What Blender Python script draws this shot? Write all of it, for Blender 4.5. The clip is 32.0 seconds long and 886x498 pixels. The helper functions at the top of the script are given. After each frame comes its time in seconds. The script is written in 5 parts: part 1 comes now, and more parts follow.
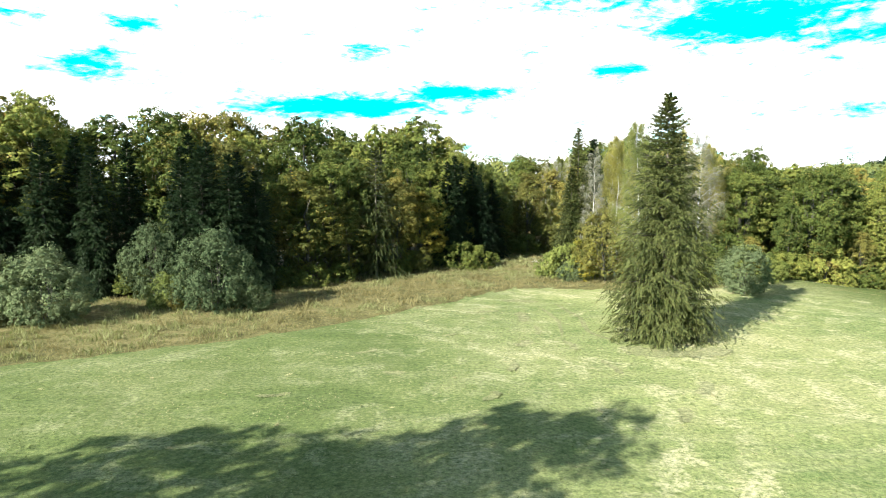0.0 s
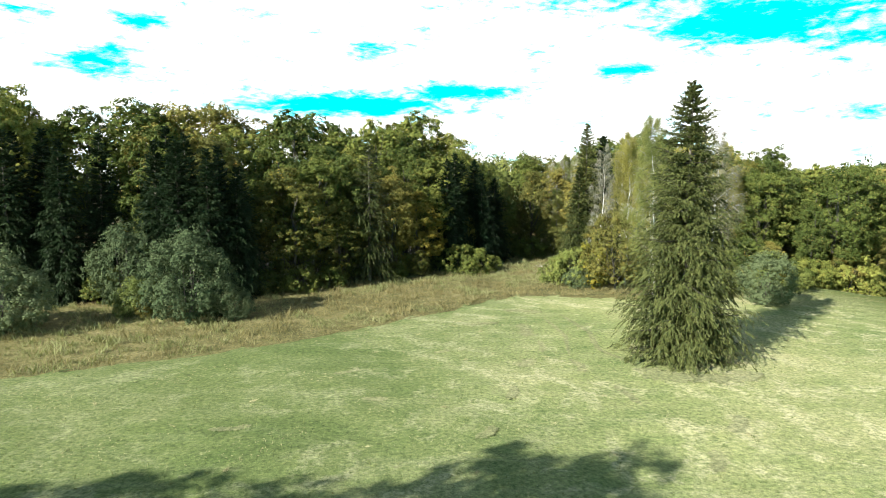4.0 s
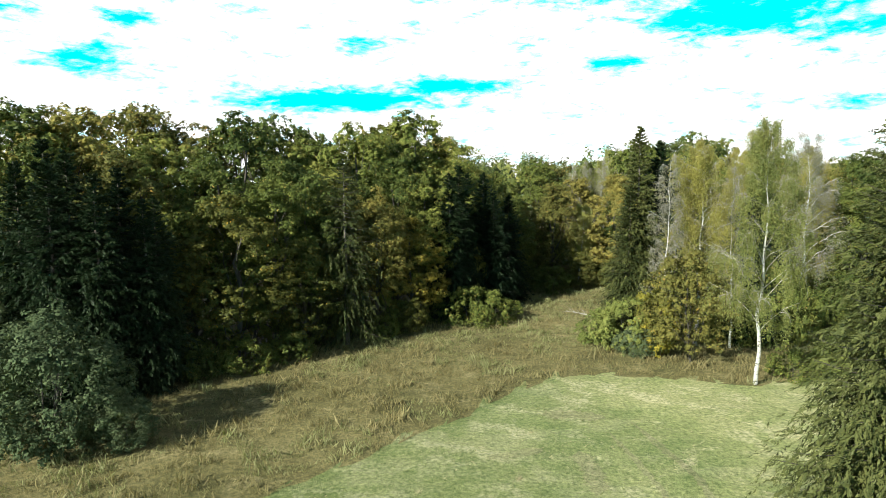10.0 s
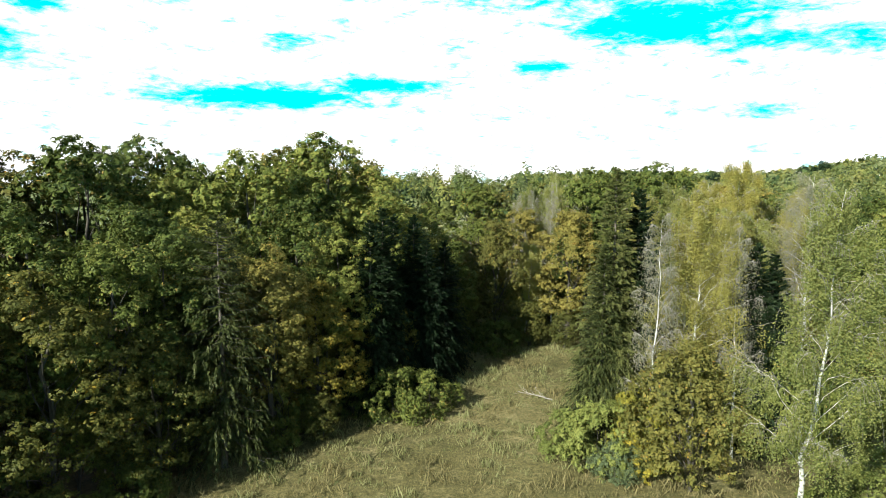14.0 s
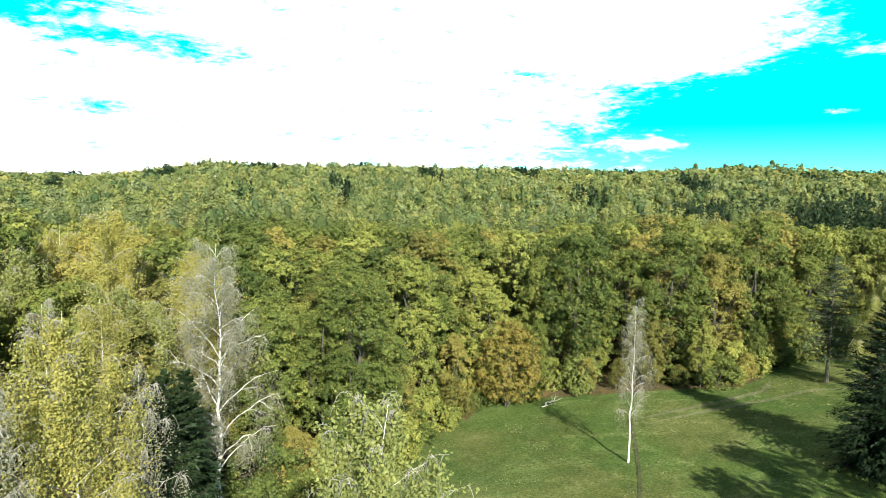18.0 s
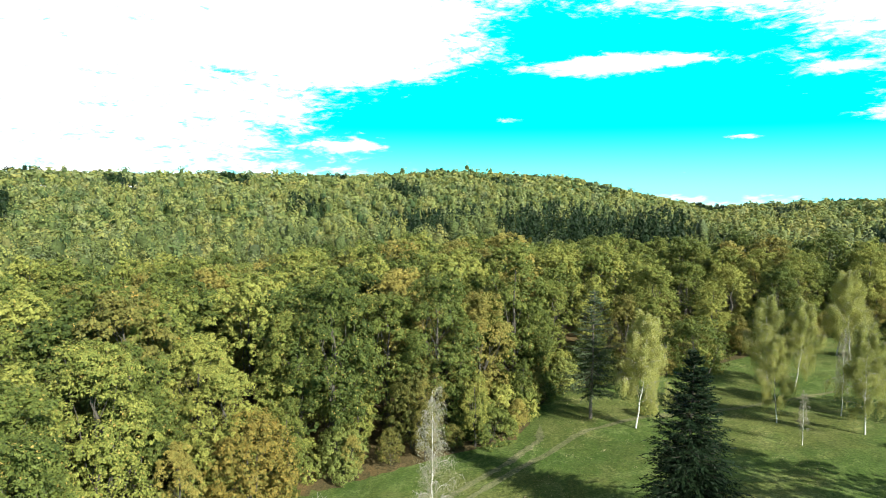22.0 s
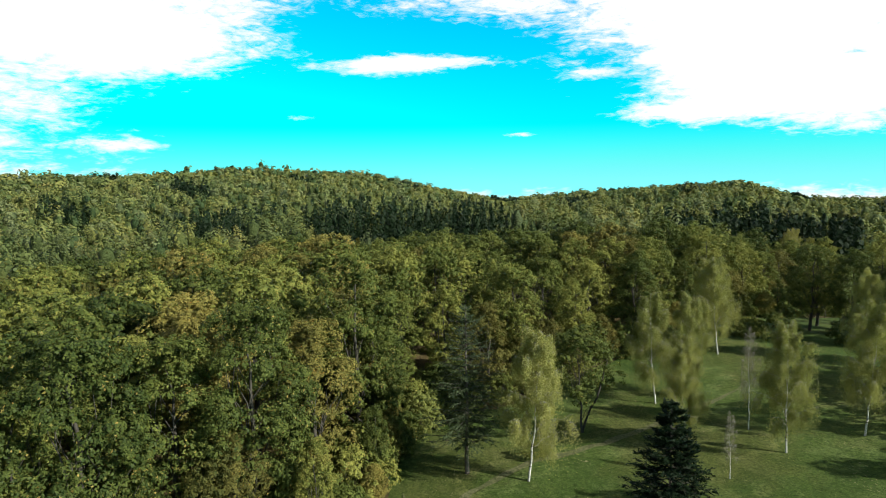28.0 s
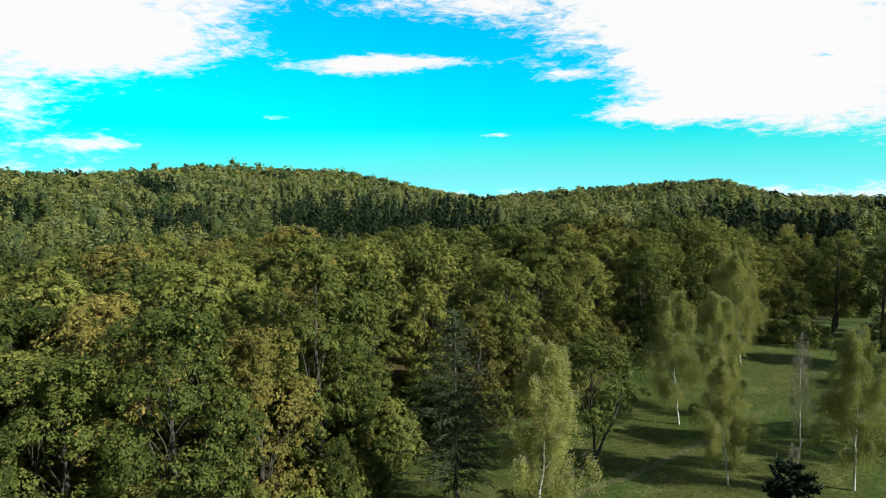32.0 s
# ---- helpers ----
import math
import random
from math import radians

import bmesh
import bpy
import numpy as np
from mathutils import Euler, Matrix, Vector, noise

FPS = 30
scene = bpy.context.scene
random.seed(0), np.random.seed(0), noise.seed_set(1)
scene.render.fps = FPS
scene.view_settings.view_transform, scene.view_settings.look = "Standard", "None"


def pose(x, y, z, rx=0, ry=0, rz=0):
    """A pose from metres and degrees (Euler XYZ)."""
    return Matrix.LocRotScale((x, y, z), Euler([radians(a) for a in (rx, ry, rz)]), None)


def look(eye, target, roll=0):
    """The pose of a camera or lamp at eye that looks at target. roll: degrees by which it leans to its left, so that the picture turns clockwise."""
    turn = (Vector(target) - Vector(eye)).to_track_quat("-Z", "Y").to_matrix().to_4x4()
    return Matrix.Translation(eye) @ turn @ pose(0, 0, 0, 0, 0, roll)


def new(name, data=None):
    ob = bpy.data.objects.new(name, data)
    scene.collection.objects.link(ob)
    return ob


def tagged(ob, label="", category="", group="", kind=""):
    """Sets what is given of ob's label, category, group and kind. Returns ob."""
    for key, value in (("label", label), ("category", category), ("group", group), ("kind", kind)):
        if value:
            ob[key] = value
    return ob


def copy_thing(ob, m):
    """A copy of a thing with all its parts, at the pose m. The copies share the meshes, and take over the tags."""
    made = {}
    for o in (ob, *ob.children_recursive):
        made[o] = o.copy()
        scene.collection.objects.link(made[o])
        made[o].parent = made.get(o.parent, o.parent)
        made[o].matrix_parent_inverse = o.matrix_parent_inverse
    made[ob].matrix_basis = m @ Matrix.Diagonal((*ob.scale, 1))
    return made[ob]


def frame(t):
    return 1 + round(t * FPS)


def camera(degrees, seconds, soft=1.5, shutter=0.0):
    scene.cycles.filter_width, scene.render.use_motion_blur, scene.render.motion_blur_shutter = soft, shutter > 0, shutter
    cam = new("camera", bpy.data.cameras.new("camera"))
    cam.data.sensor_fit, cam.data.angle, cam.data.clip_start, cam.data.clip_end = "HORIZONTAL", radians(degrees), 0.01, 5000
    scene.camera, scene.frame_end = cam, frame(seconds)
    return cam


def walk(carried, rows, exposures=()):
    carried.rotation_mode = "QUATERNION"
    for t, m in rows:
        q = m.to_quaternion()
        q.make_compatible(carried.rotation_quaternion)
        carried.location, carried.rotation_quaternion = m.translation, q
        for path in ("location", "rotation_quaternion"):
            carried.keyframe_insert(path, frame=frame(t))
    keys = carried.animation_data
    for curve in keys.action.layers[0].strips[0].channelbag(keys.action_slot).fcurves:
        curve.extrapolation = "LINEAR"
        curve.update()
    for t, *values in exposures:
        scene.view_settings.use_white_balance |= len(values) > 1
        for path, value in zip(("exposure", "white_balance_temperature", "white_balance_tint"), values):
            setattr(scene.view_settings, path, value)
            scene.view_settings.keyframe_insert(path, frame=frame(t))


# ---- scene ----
ROWS = [
    (0, -0.00, 0.00, 17.40, 0.00, -6.01, -0.09),
    (0.5, 0.33, 0.41, 17.36, 0.06, -6.00, -0.07),
    (1, 0.61, 0.87, 17.33, 0.12, -5.99, -0.04),
    (1.5, 0.83, 1.48, 17.32, 0.17, -6.00, 0.01),
    (2, 0.98, 2.28, 17.32, 0.23, -6.02, 0.07),
    (2.5, 1.08, 3.32, 17.33, 0.29, -6.03, 0.16),
    (3, 1.13, 4.59, 17.33, 0.37, -6.05, 0.24),
    (3.5, 1.15, 6.04, 17.33, 0.41, -6.09, 0.28),
    (5.5, 1.28, 14.78, 17.15, 0.42, -6.08, 0.40),
    (6, 1.17, 17.22, 17.16, 0.41, -6.10, 0.33),
    (6.5, 1.04, 19.68, 17.21, 0.40, -6.19, 0.25),
    (7, 0.87, 22.14, 17.39, 0.35, -6.28, 0.23),
    (7.5, 0.69, 24.63, 17.75, 0.33, -6.35, 0.08),
    (8, 0.51, 27.12, 18.29, 0.27, -6.36, -0.01),
    (8.5, 0.28, 29.65, 18.97, 0.18, -6.40, -0.13),
    (9, 0.01, 32.25, 19.72, 0.05, -6.50, -0.22),
    (9.5, -0.24, 34.89, 20.48, -0.10, -6.56, -0.32),
    (10, -0.44, 37.48, 21.26, -0.27, -6.57, -0.36),
    (10.5, -0.56, 40.07, 22.01, -0.46, -6.57, -0.40),
    (11, -0.58, 42.74, 22.71, -1.01, -6.68, -0.25),
    (11.5, -0.53, 45.46, 23.38, -1.56, -6.71, -0.24),
    (12, -0.41, 48.12, 24.02, -1.72, -6.68, -0.29),
    (12.5, -0.22, 50.71, 24.65, -1.85, -6.58, -0.31),
    (13, 0.07, 53.30, 25.27, -1.78, -6.53, -0.26),
    (13.5, 0.45, 56.05, 25.92, -1.94, -6.49, -0.17),
    (14, 0.97, 59.02, 26.61, -6.65, -6.55, 0.38),
    (14.5, 1.74, 62.09, 27.33, -20.09, -6.28, 0.77),
    (15, 2.82, 65.06, 28.02, -31.32, -6.40, 0.77),
    (15.5, 4.13, 67.95, 28.70, -39.38, -6.57, 0.74),
    (17.5, 11.35, 80.69, 31.69, -56.42, -6.34, 0.76),
    (18, 13.19, 82.62, 32.60, -61.22, -6.25, 0.78),
    (18.5, 15.09, 84.45, 33.51, -65.59, -6.21, 0.78),
    (19, 17.18, 86.25, 34.37, -69.07, -6.17, 0.69),
    (19.5, 19.58, 88.02, 35.10, -73.14, -6.20, 1.01),
    (20, 22.26, 89.70, 35.75, -76.29, -6.17, 1.11),
    (20.5, 25.05, 91.24, 36.31, -79.78, -6.10, 1.02),
    (21, 27.82, 92.56, 36.84, -82.91, -6.00, 0.85),
    (21.5, 30.49, 93.60, 37.32, -85.19, -5.96, 0.61),
    (22, 33.04, 94.37, 37.72, -86.99, -5.92, 0.29),
    (22.5, 35.46, 94.93, 38.04, -88.52, -5.91, -0.02),
    (23, 37.78, 95.39, 38.22, -89.57, -5.93, -0.39),
    (23.5, 40.11, 95.80, 38.22, -89.94, -5.98, -0.73),
    (24, 42.58, 96.19, 38.02, -90.13, -6.05, -0.93),
    (24.5, 45.26, 96.61, 37.68, -95.74, -6.03, -0.81),
    (25, 47.99, 97.11, 37.28, -103.24, -6.13, -0.66),
    (25.5, 50.67, 97.56, 36.90, -104.29, -6.16, -0.62),
    (27.5, 59.81, 97.54, 36.02, -105.02, -6.22, -0.83),
    (28, 61.75, 97.32, 35.87, -105.07, -6.20, -0.94),
    (28.5, 63.63, 97.07, 35.71, -105.11, -6.21, -1.08),
    (29, 65.45, 96.76, 35.50, -105.12, -6.21, -1.17),
    (29.5, 67.24, 96.36, 35.20, -105.18, -6.20, -1.10),
    (30, 69.05, 95.91, 34.83, -105.18, -6.23, -1.01),
    (30.5, 70.96, 95.44, 34.43, -105.25, -6.21, -0.94),
    (31, 72.95, 94.95, 34.03, -106.41, -6.19, -0.95),
    (31.5, 74.98, 94.41, 33.60, -106.86, -6.20, -0.90),
    (32, 77.00, 93.84, 33.15, -107.18, -6.21, -0.86),
]
# the clip brightens and darkens as its camera turns: seconds, stops
EXPOSURES = [(0.0, 1.75), (3.0, 1.6), (6.0, 1.35), (9.0, 1.26), (11.0, 1.14), (13.5, 1.14), (15.0, 1.40), (18.0, 1.56), (25.0, 1.35), (27.5, 0.66), (32.0, 0.47)]
cam = camera(70.0, 32.0, soft=0.6)
walk(cam, [(t, pose(x, y, z, 90 + p, 0, w) @ pose(0, 0, 0, 0, 0, r)) for t, x, y, z, w, p, r in ROWS], EXPOSURES)

# ---- sky, sun and clouds ----
SUN_BEARING, SUN_HEIGHT = 226.0, 29.0  # degrees clockwise from +y, and above the horizon


class Nodes:
    """A small helper to write node trees as expressions."""

    def __init__(self, tree):
        self.tree, self.nodes, self.links = tree, tree.nodes, tree.links

    def add(self, kind):
        return self.nodes.new(kind)

    def put(self, socket, value):
        if isinstance(value, bpy.types.NodeSocket):
            self.links.new(value, socket)
        else:
            socket.default_value = value

    def math(self, op, *values, clamp=False):
        node = self.add("ShaderNodeMath")
        node.operation, node.use_clamp = op, clamp
        for socket, value in zip(node.inputs, values):
            self.put(socket, value)
        return node.outputs[0]

    def noise(self, vector, scale, detail=4.0, rough=0.55, distort=0.0):
        node = self.add("ShaderNodeTexNoise")
        if vector is not None:
            self.put(node.inputs["Vector"], vector)
        node.inputs["Scale"].default_value = scale
        node.inputs["Detail"].default_value = detail
        node.inputs["Roughness"].default_value = rough
        node.inputs["Distortion"].default_value = distort
        return node.outputs["Fac"]

    def ramp(self, fac, *stops):
        node = self.add("ShaderNodeValToRGB")
        self.put(node.inputs[0], fac)
        el = node.color_ramp.elements
        while len(el) < len(stops):
            el.new(0.5)
        for e, (at, col) in zip(el, stops):
            e.position, e.color = at, (*col, 1) if len(col) == 3 else col
        return node.outputs[0]

    def mix(self, fac, a, b, blend="MIX"):
        node = self.add("ShaderNodeMixRGB")
        node.blend_type = blend
        for socket, value in zip(node.inputs, (fac, a, b)):
            if isinstance(value, tuple) and len(value) == 3:
                value = (*value, 1)
            self.put(socket, value)
        return node.outputs[0]

    def step(self, value, low, high):
        node = self.add("ShaderNodeMapRange")
        node.interpolation_type = "SMOOTHSTEP"
        for socket, v in zip(node.inputs, (value, low, high, 0.0, 1.0)):
            self.put(socket, v)
        return node.outputs[0]


def build_sky():
    world = bpy.data.worlds.new("sky")
    scene.world = world
    world.use_nodes = True
    n = Nodes(world.node_tree)
    n.nodes.clear()
    sky = n.add("ShaderNodeTexSky")
    sky.sky_type, sky.sun_disc = "NISHITA", False
    sky.sun_elevation, sky.sun_rotation = radians(SUN_HEIGHT), radians(SUN_BEARING)
    way = n.add("ShaderNodeTexCoord").outputs["Generated"]
    xyz = n.add("ShaderNodeSeparateXYZ")
    n.put(xyz.inputs[0], way)
    x, y, z = xyz.outputs
    az = n.math("MULTIPLY", n.math("ARCTAN2", x, y), 180 / math.pi)
    el = n.math("MULTIPLY", n.math("ARCSINE", z), 180 / math.pi)
    # cloud cover: banks (+) and blue openings (-): bearing, height, widths, amount
    banks = [
        (-28, 9.3, 3.6, 1.2, -0.55), (-25, 12.4, 2.2, 0.6, -0.5), (-33, 12.2, 3, 0.8, -0.35),
        (-7.1, 11.5, 2.2, 0.7, -0.5), (-9, 6.6, 9, 0.95, -0.75), (1.5, 7.9, 5.5, 0.6, -0.6),
        (15, 9.3, 3.0, 0.6, -0.6), (24, 12.3, 6.5, 1.5, -0.6), (20, 16, 16, 2.0, -0.45), (33, 5.5, 2.4, 0.5, -0.4),
        (69, 9.0, 2.4, 0.8, -0.35), (88, 6.2, 13, 2.6, -0.85), (101, 9.5, 13, 5.2, -0.85), (104, 5.2, 20, 3.0, -0.55),
        (116, 4.6, 14, 1.3, -0.4), (100, 2.2, 30, 2.0, -0.75), (114, 0.0, 28, 1.6, -0.6), (96, 13.5, 4.5, 3.0, -0.35), (78, 11.5, 9, 2.6, 0.55),
        (93, 5.6, 3.2, 0.5, 1.1), (99.5, 9.6, 5.5, 1.1, 0.75), (104, 10.2, 7.0, 0.8, 1.25), (79, 3.2, 3.5, 0.5, 0.6), (112, 3.9, 3.0, 0.35, 0.9),
        (133, 8.3, 10, 3.0, 0.6), (124, 5.3, 6.5, 0.8, 0.6), (118, 8.9, 3, 0.7, 0.6), (109, 14.5, 6.5, 0.9, 0.35), (110, 10.5, 10, 4.0, -0.45),
        (128, 13, 9, 2, 0.4), (106, 1.0, 6, 0.3, 0.5), (130, 1.4, 18, 1.7, -0.85), (120, 7.6, 3.6, 2.4, -0.55), (36, 10.5, 7, 1.0, -0.45), (30, 13.0, 7, 1.6, -0.3), (137, 9.0, 3, 0.35, -0.5),
    ]
    cover = n.math("ADD", 0.62, 0.0)
    for a0, e0, sa, se, amount in banks:
        p = n.math("MULTIPLY_ADD", az, 1 / sa, -a0 / sa)
        q = n.math("MULTIPLY_ADD", el, 1 / se, -e0 / se)
        r2 = n.math("MULTIPLY_ADD", p, p, n.math("MULTIPLY", q, q))
        bump = n.math("EXPONENT", n.math("MULTIPLY", r2, -1.0))
        cover = n.math("MULTIPLY_ADD", bump, amount, cover)
    flat = n.add("ShaderNodeCombineXYZ")
    n.put(flat.inputs[0], n.math("MULTIPLY", az, 0.05))
    n.put(flat.inputs[1], n.math("MULTIPLY", el, 0.16))
    billow = n.noise(flat.outputs[0], 4.2, 9.0, 0.70, 0.5)
    wisp = n.noise(flat.outputs[0], 15.0, 6.0, 0.62, 0.5)
    field = n.math("ADD", cover, n.math("MULTIPLY_ADD", billow, 1.5, -0.75))
    field = n.math("ADD", field, n.math("MULTIPLY_ADD", wisp, 1.0, -0.5))
    mask = n.step(field, 0.10, 0.68)
    haze = n.math("SUBTRACT", 1.0, n.step(el, -2.0, 5.0))
    blue = n.mix(1.0, sky.outputs[0], (0.0, 0.26, 0.31), "MULTIPLY")
    blue = n.mix(n.math("MULTIPLY", haze, 0.8), blue, (0.45, 1.7, 1.85))
    # the clouds lie low; overhead the sky is clear and deep
    high = n.step(el, 16.5, 20.0)
    mask = n.math("MULTIPLY", mask, n.math("MULTIPLY_ADD", high, -0.8, 1.0))
    turned_away = n.step(n.math("ABSOLUTE", n.math("SUBTRACT", az, 48.0)), 95.0, 114.0)
    mask = n.math("MULTIPLY", mask, n.math("MULTIPLY_ADD", turned_away, -0.85, 1.0))
    high = n.math("MAXIMUM", high, n.math("MULTIPLY", turned_away, 0.7))
    deep = n.mix(1.0, sky.outputs[0], (0.05, 0.085, 0.085), "MULTIPLY")
    blue = n.mix(high, blue, deep)
    colour = n.mix(mask, blue, (1.4, 1.4, 1.4))
    back = n.add("ShaderNodeBackground")
    n.put(back.inputs[0], colour)
    back.inputs[1].default_value = 0.5
    n.links.new(back.outputs[0], n.add("ShaderNodeOutputWorld").inputs[0])


build_sky()
lamp = bpy.data.lights.new("sun", "SUN")
lamp.energy, lamp.angle, lamp.color = 5.0, radians(0.6), (0.96, 0.97, 0.86)
sun = new("sun", lamp)
a, h = radians(SUN_BEARING), radians(SUN_HEIGHT)
sun.matrix_world = look((200 * math.sin(a) * math.cos(h), 200 * math.cos(a) * math.cos(h), 200 * math.sin(h)), (0, 0, 0))


# ---- materials ----
def material(name):
    m = bpy.data.materials.new(name)
    m.use_nodes = True
    m.node_tree.nodes.clear()
    return m, Nodes(m.node_tree)


def finish(n, shader):
    n.links.new(shader, n.add("ShaderNodeOutputMaterial").inputs[0])


def foliage(name, dark, mid, light, shine=0.55, through_light=0.18, fleck=None, patch_scale=0.55, holes=(8.0, 0.46, 1.0), speckle=0.34, relief=0.0):
    """Leaves: the tree's own hue, then a hue for each leaf."""
    m, n = material(name)
    tree = n.add("ShaderNodeObjectInfo").outputs["Random"]
    geo = n.add("ShaderNodeNewGeometry")
    leaf = geo.outputs["Random Per Island"]
    patch = n.noise(geo.outputs["Position"], patch_scale, 3.0)
    fac = n.math("ADD", n.math("MULTIPLY", tree, 0.55), n.math("MULTIPLY_ADD", leaf, speckle, 0.08 - speckle / 2))
    fac = n.math("ADD", fac, n.math("MULTIPLY_ADD", patch, 0.8, -0.25))
    dark, mid, light = (tuple(0.82 * v for v in c) for c in (dark, mid, light))
    col = n.ramp(fac, (0.1, dark), (0.5, mid), (0.95, light))
    if fleck:
        pick = n.math("MULTIPLY", n.step(leaf, 0.93, 0.98), n.step(n.noise(geo.outputs["Position"], 0.35, 2.0), 0.45, 0.6))
        col = n.mix(pick, col, fleck)
    p = n.add("ShaderNodeBsdfPrincipled")
    n.put(p.inputs["Base Color"], col)
    p.inputs["Roughness"].default_value = shine
    p.inputs["Specular IOR Level"].default_value = 0.1
    if relief:
        rough = n.add("ShaderNodeBump")
        rough.inputs["Strength"].default_value = 1.0
        rough.inputs["Distance"].default_value = relief
        n.put(rough.inputs["Height"], n.noise(geo.outputs["Position"], 0.75, 5.0, 0.7))
        n.links.new(rough.outputs[0], p.inputs["Normal"])
    t = n.add("ShaderNodeBsdfTranslucent")
    n.put(t.inputs[0], n.mix(1.0, col, (1.0, 1.05, 0.55), "MULTIPLY"))
    mixed = n.add("ShaderNodeMixShader")
    mixed.inputs[0].default_value = through_light
    n.links.new(p.outputs[0], mixed.inputs[1])
    n.links.new(t.outputs[0], mixed.inputs[2])
    if holes:
        # each spray breaks up into single leaves with gaps between them
        scale, share, tall = holes
        spread = n.add("ShaderNodeMapping")
        spread.inputs["Scale"].default_value = (1, 1, tall)
        n.put(spread.inputs[0], geo.outputs["Position"])
        gap = n.math("LESS_THAN", n.noise(spread.outputs[0], scale, 1.0, 0.5), share)
        open_air = n.add("ShaderNodeBsdfTransparent")
        cut = n.add("ShaderNodeMixShader")
        n.put(cut.inputs[0], gap)
        n.links.new(mixed.outputs[0], cut.inputs[1])
        n.links.new(open_air.outputs[0], cut.inputs[2])
        finish(n, cut.outputs[0])
    else:
        finish(n, mixed.outputs[0])
    return m


def bark(name, a, b, marks=None, scale=6.0):
    m, n = material(name)
    geo = n.add("ShaderNodeTexCoord").outputs["Object"]
    stretch = n.add("ShaderNodeMapping")
    stretch.inputs["Scale"].default_value = (1, 1, 0.22) if marks is None else (1, 1, 2.2)
    n.put(stretch.inputs[0], geo)
    grain = n.noise(stretch.outputs[0], scale, 6.0, 0.65)
    col = n.ramp(grain, (0.3, a), (0.7, b))
    if marks:
        band = n.step(n.noise(stretch.outputs[0], 2.1, 4.0, 0.65), 0.52, 0.62)
        col = n.mix(band, col, marks)
    p = n.add("ShaderNodeBsdfPrincipled")
    n.put(p.inputs["Base Color"], col)
    p.inputs["Roughness"].default_value = 0.85
    bump = n.add("ShaderNodeBump")
    bump.inputs["Strength"].default_value = 0.6
    n.put(bump.inputs["Height"], grain)
    n.links.new(bump.outputs[0], p.inputs["Normal"])
    finish(n, p.outputs[0])
    return m


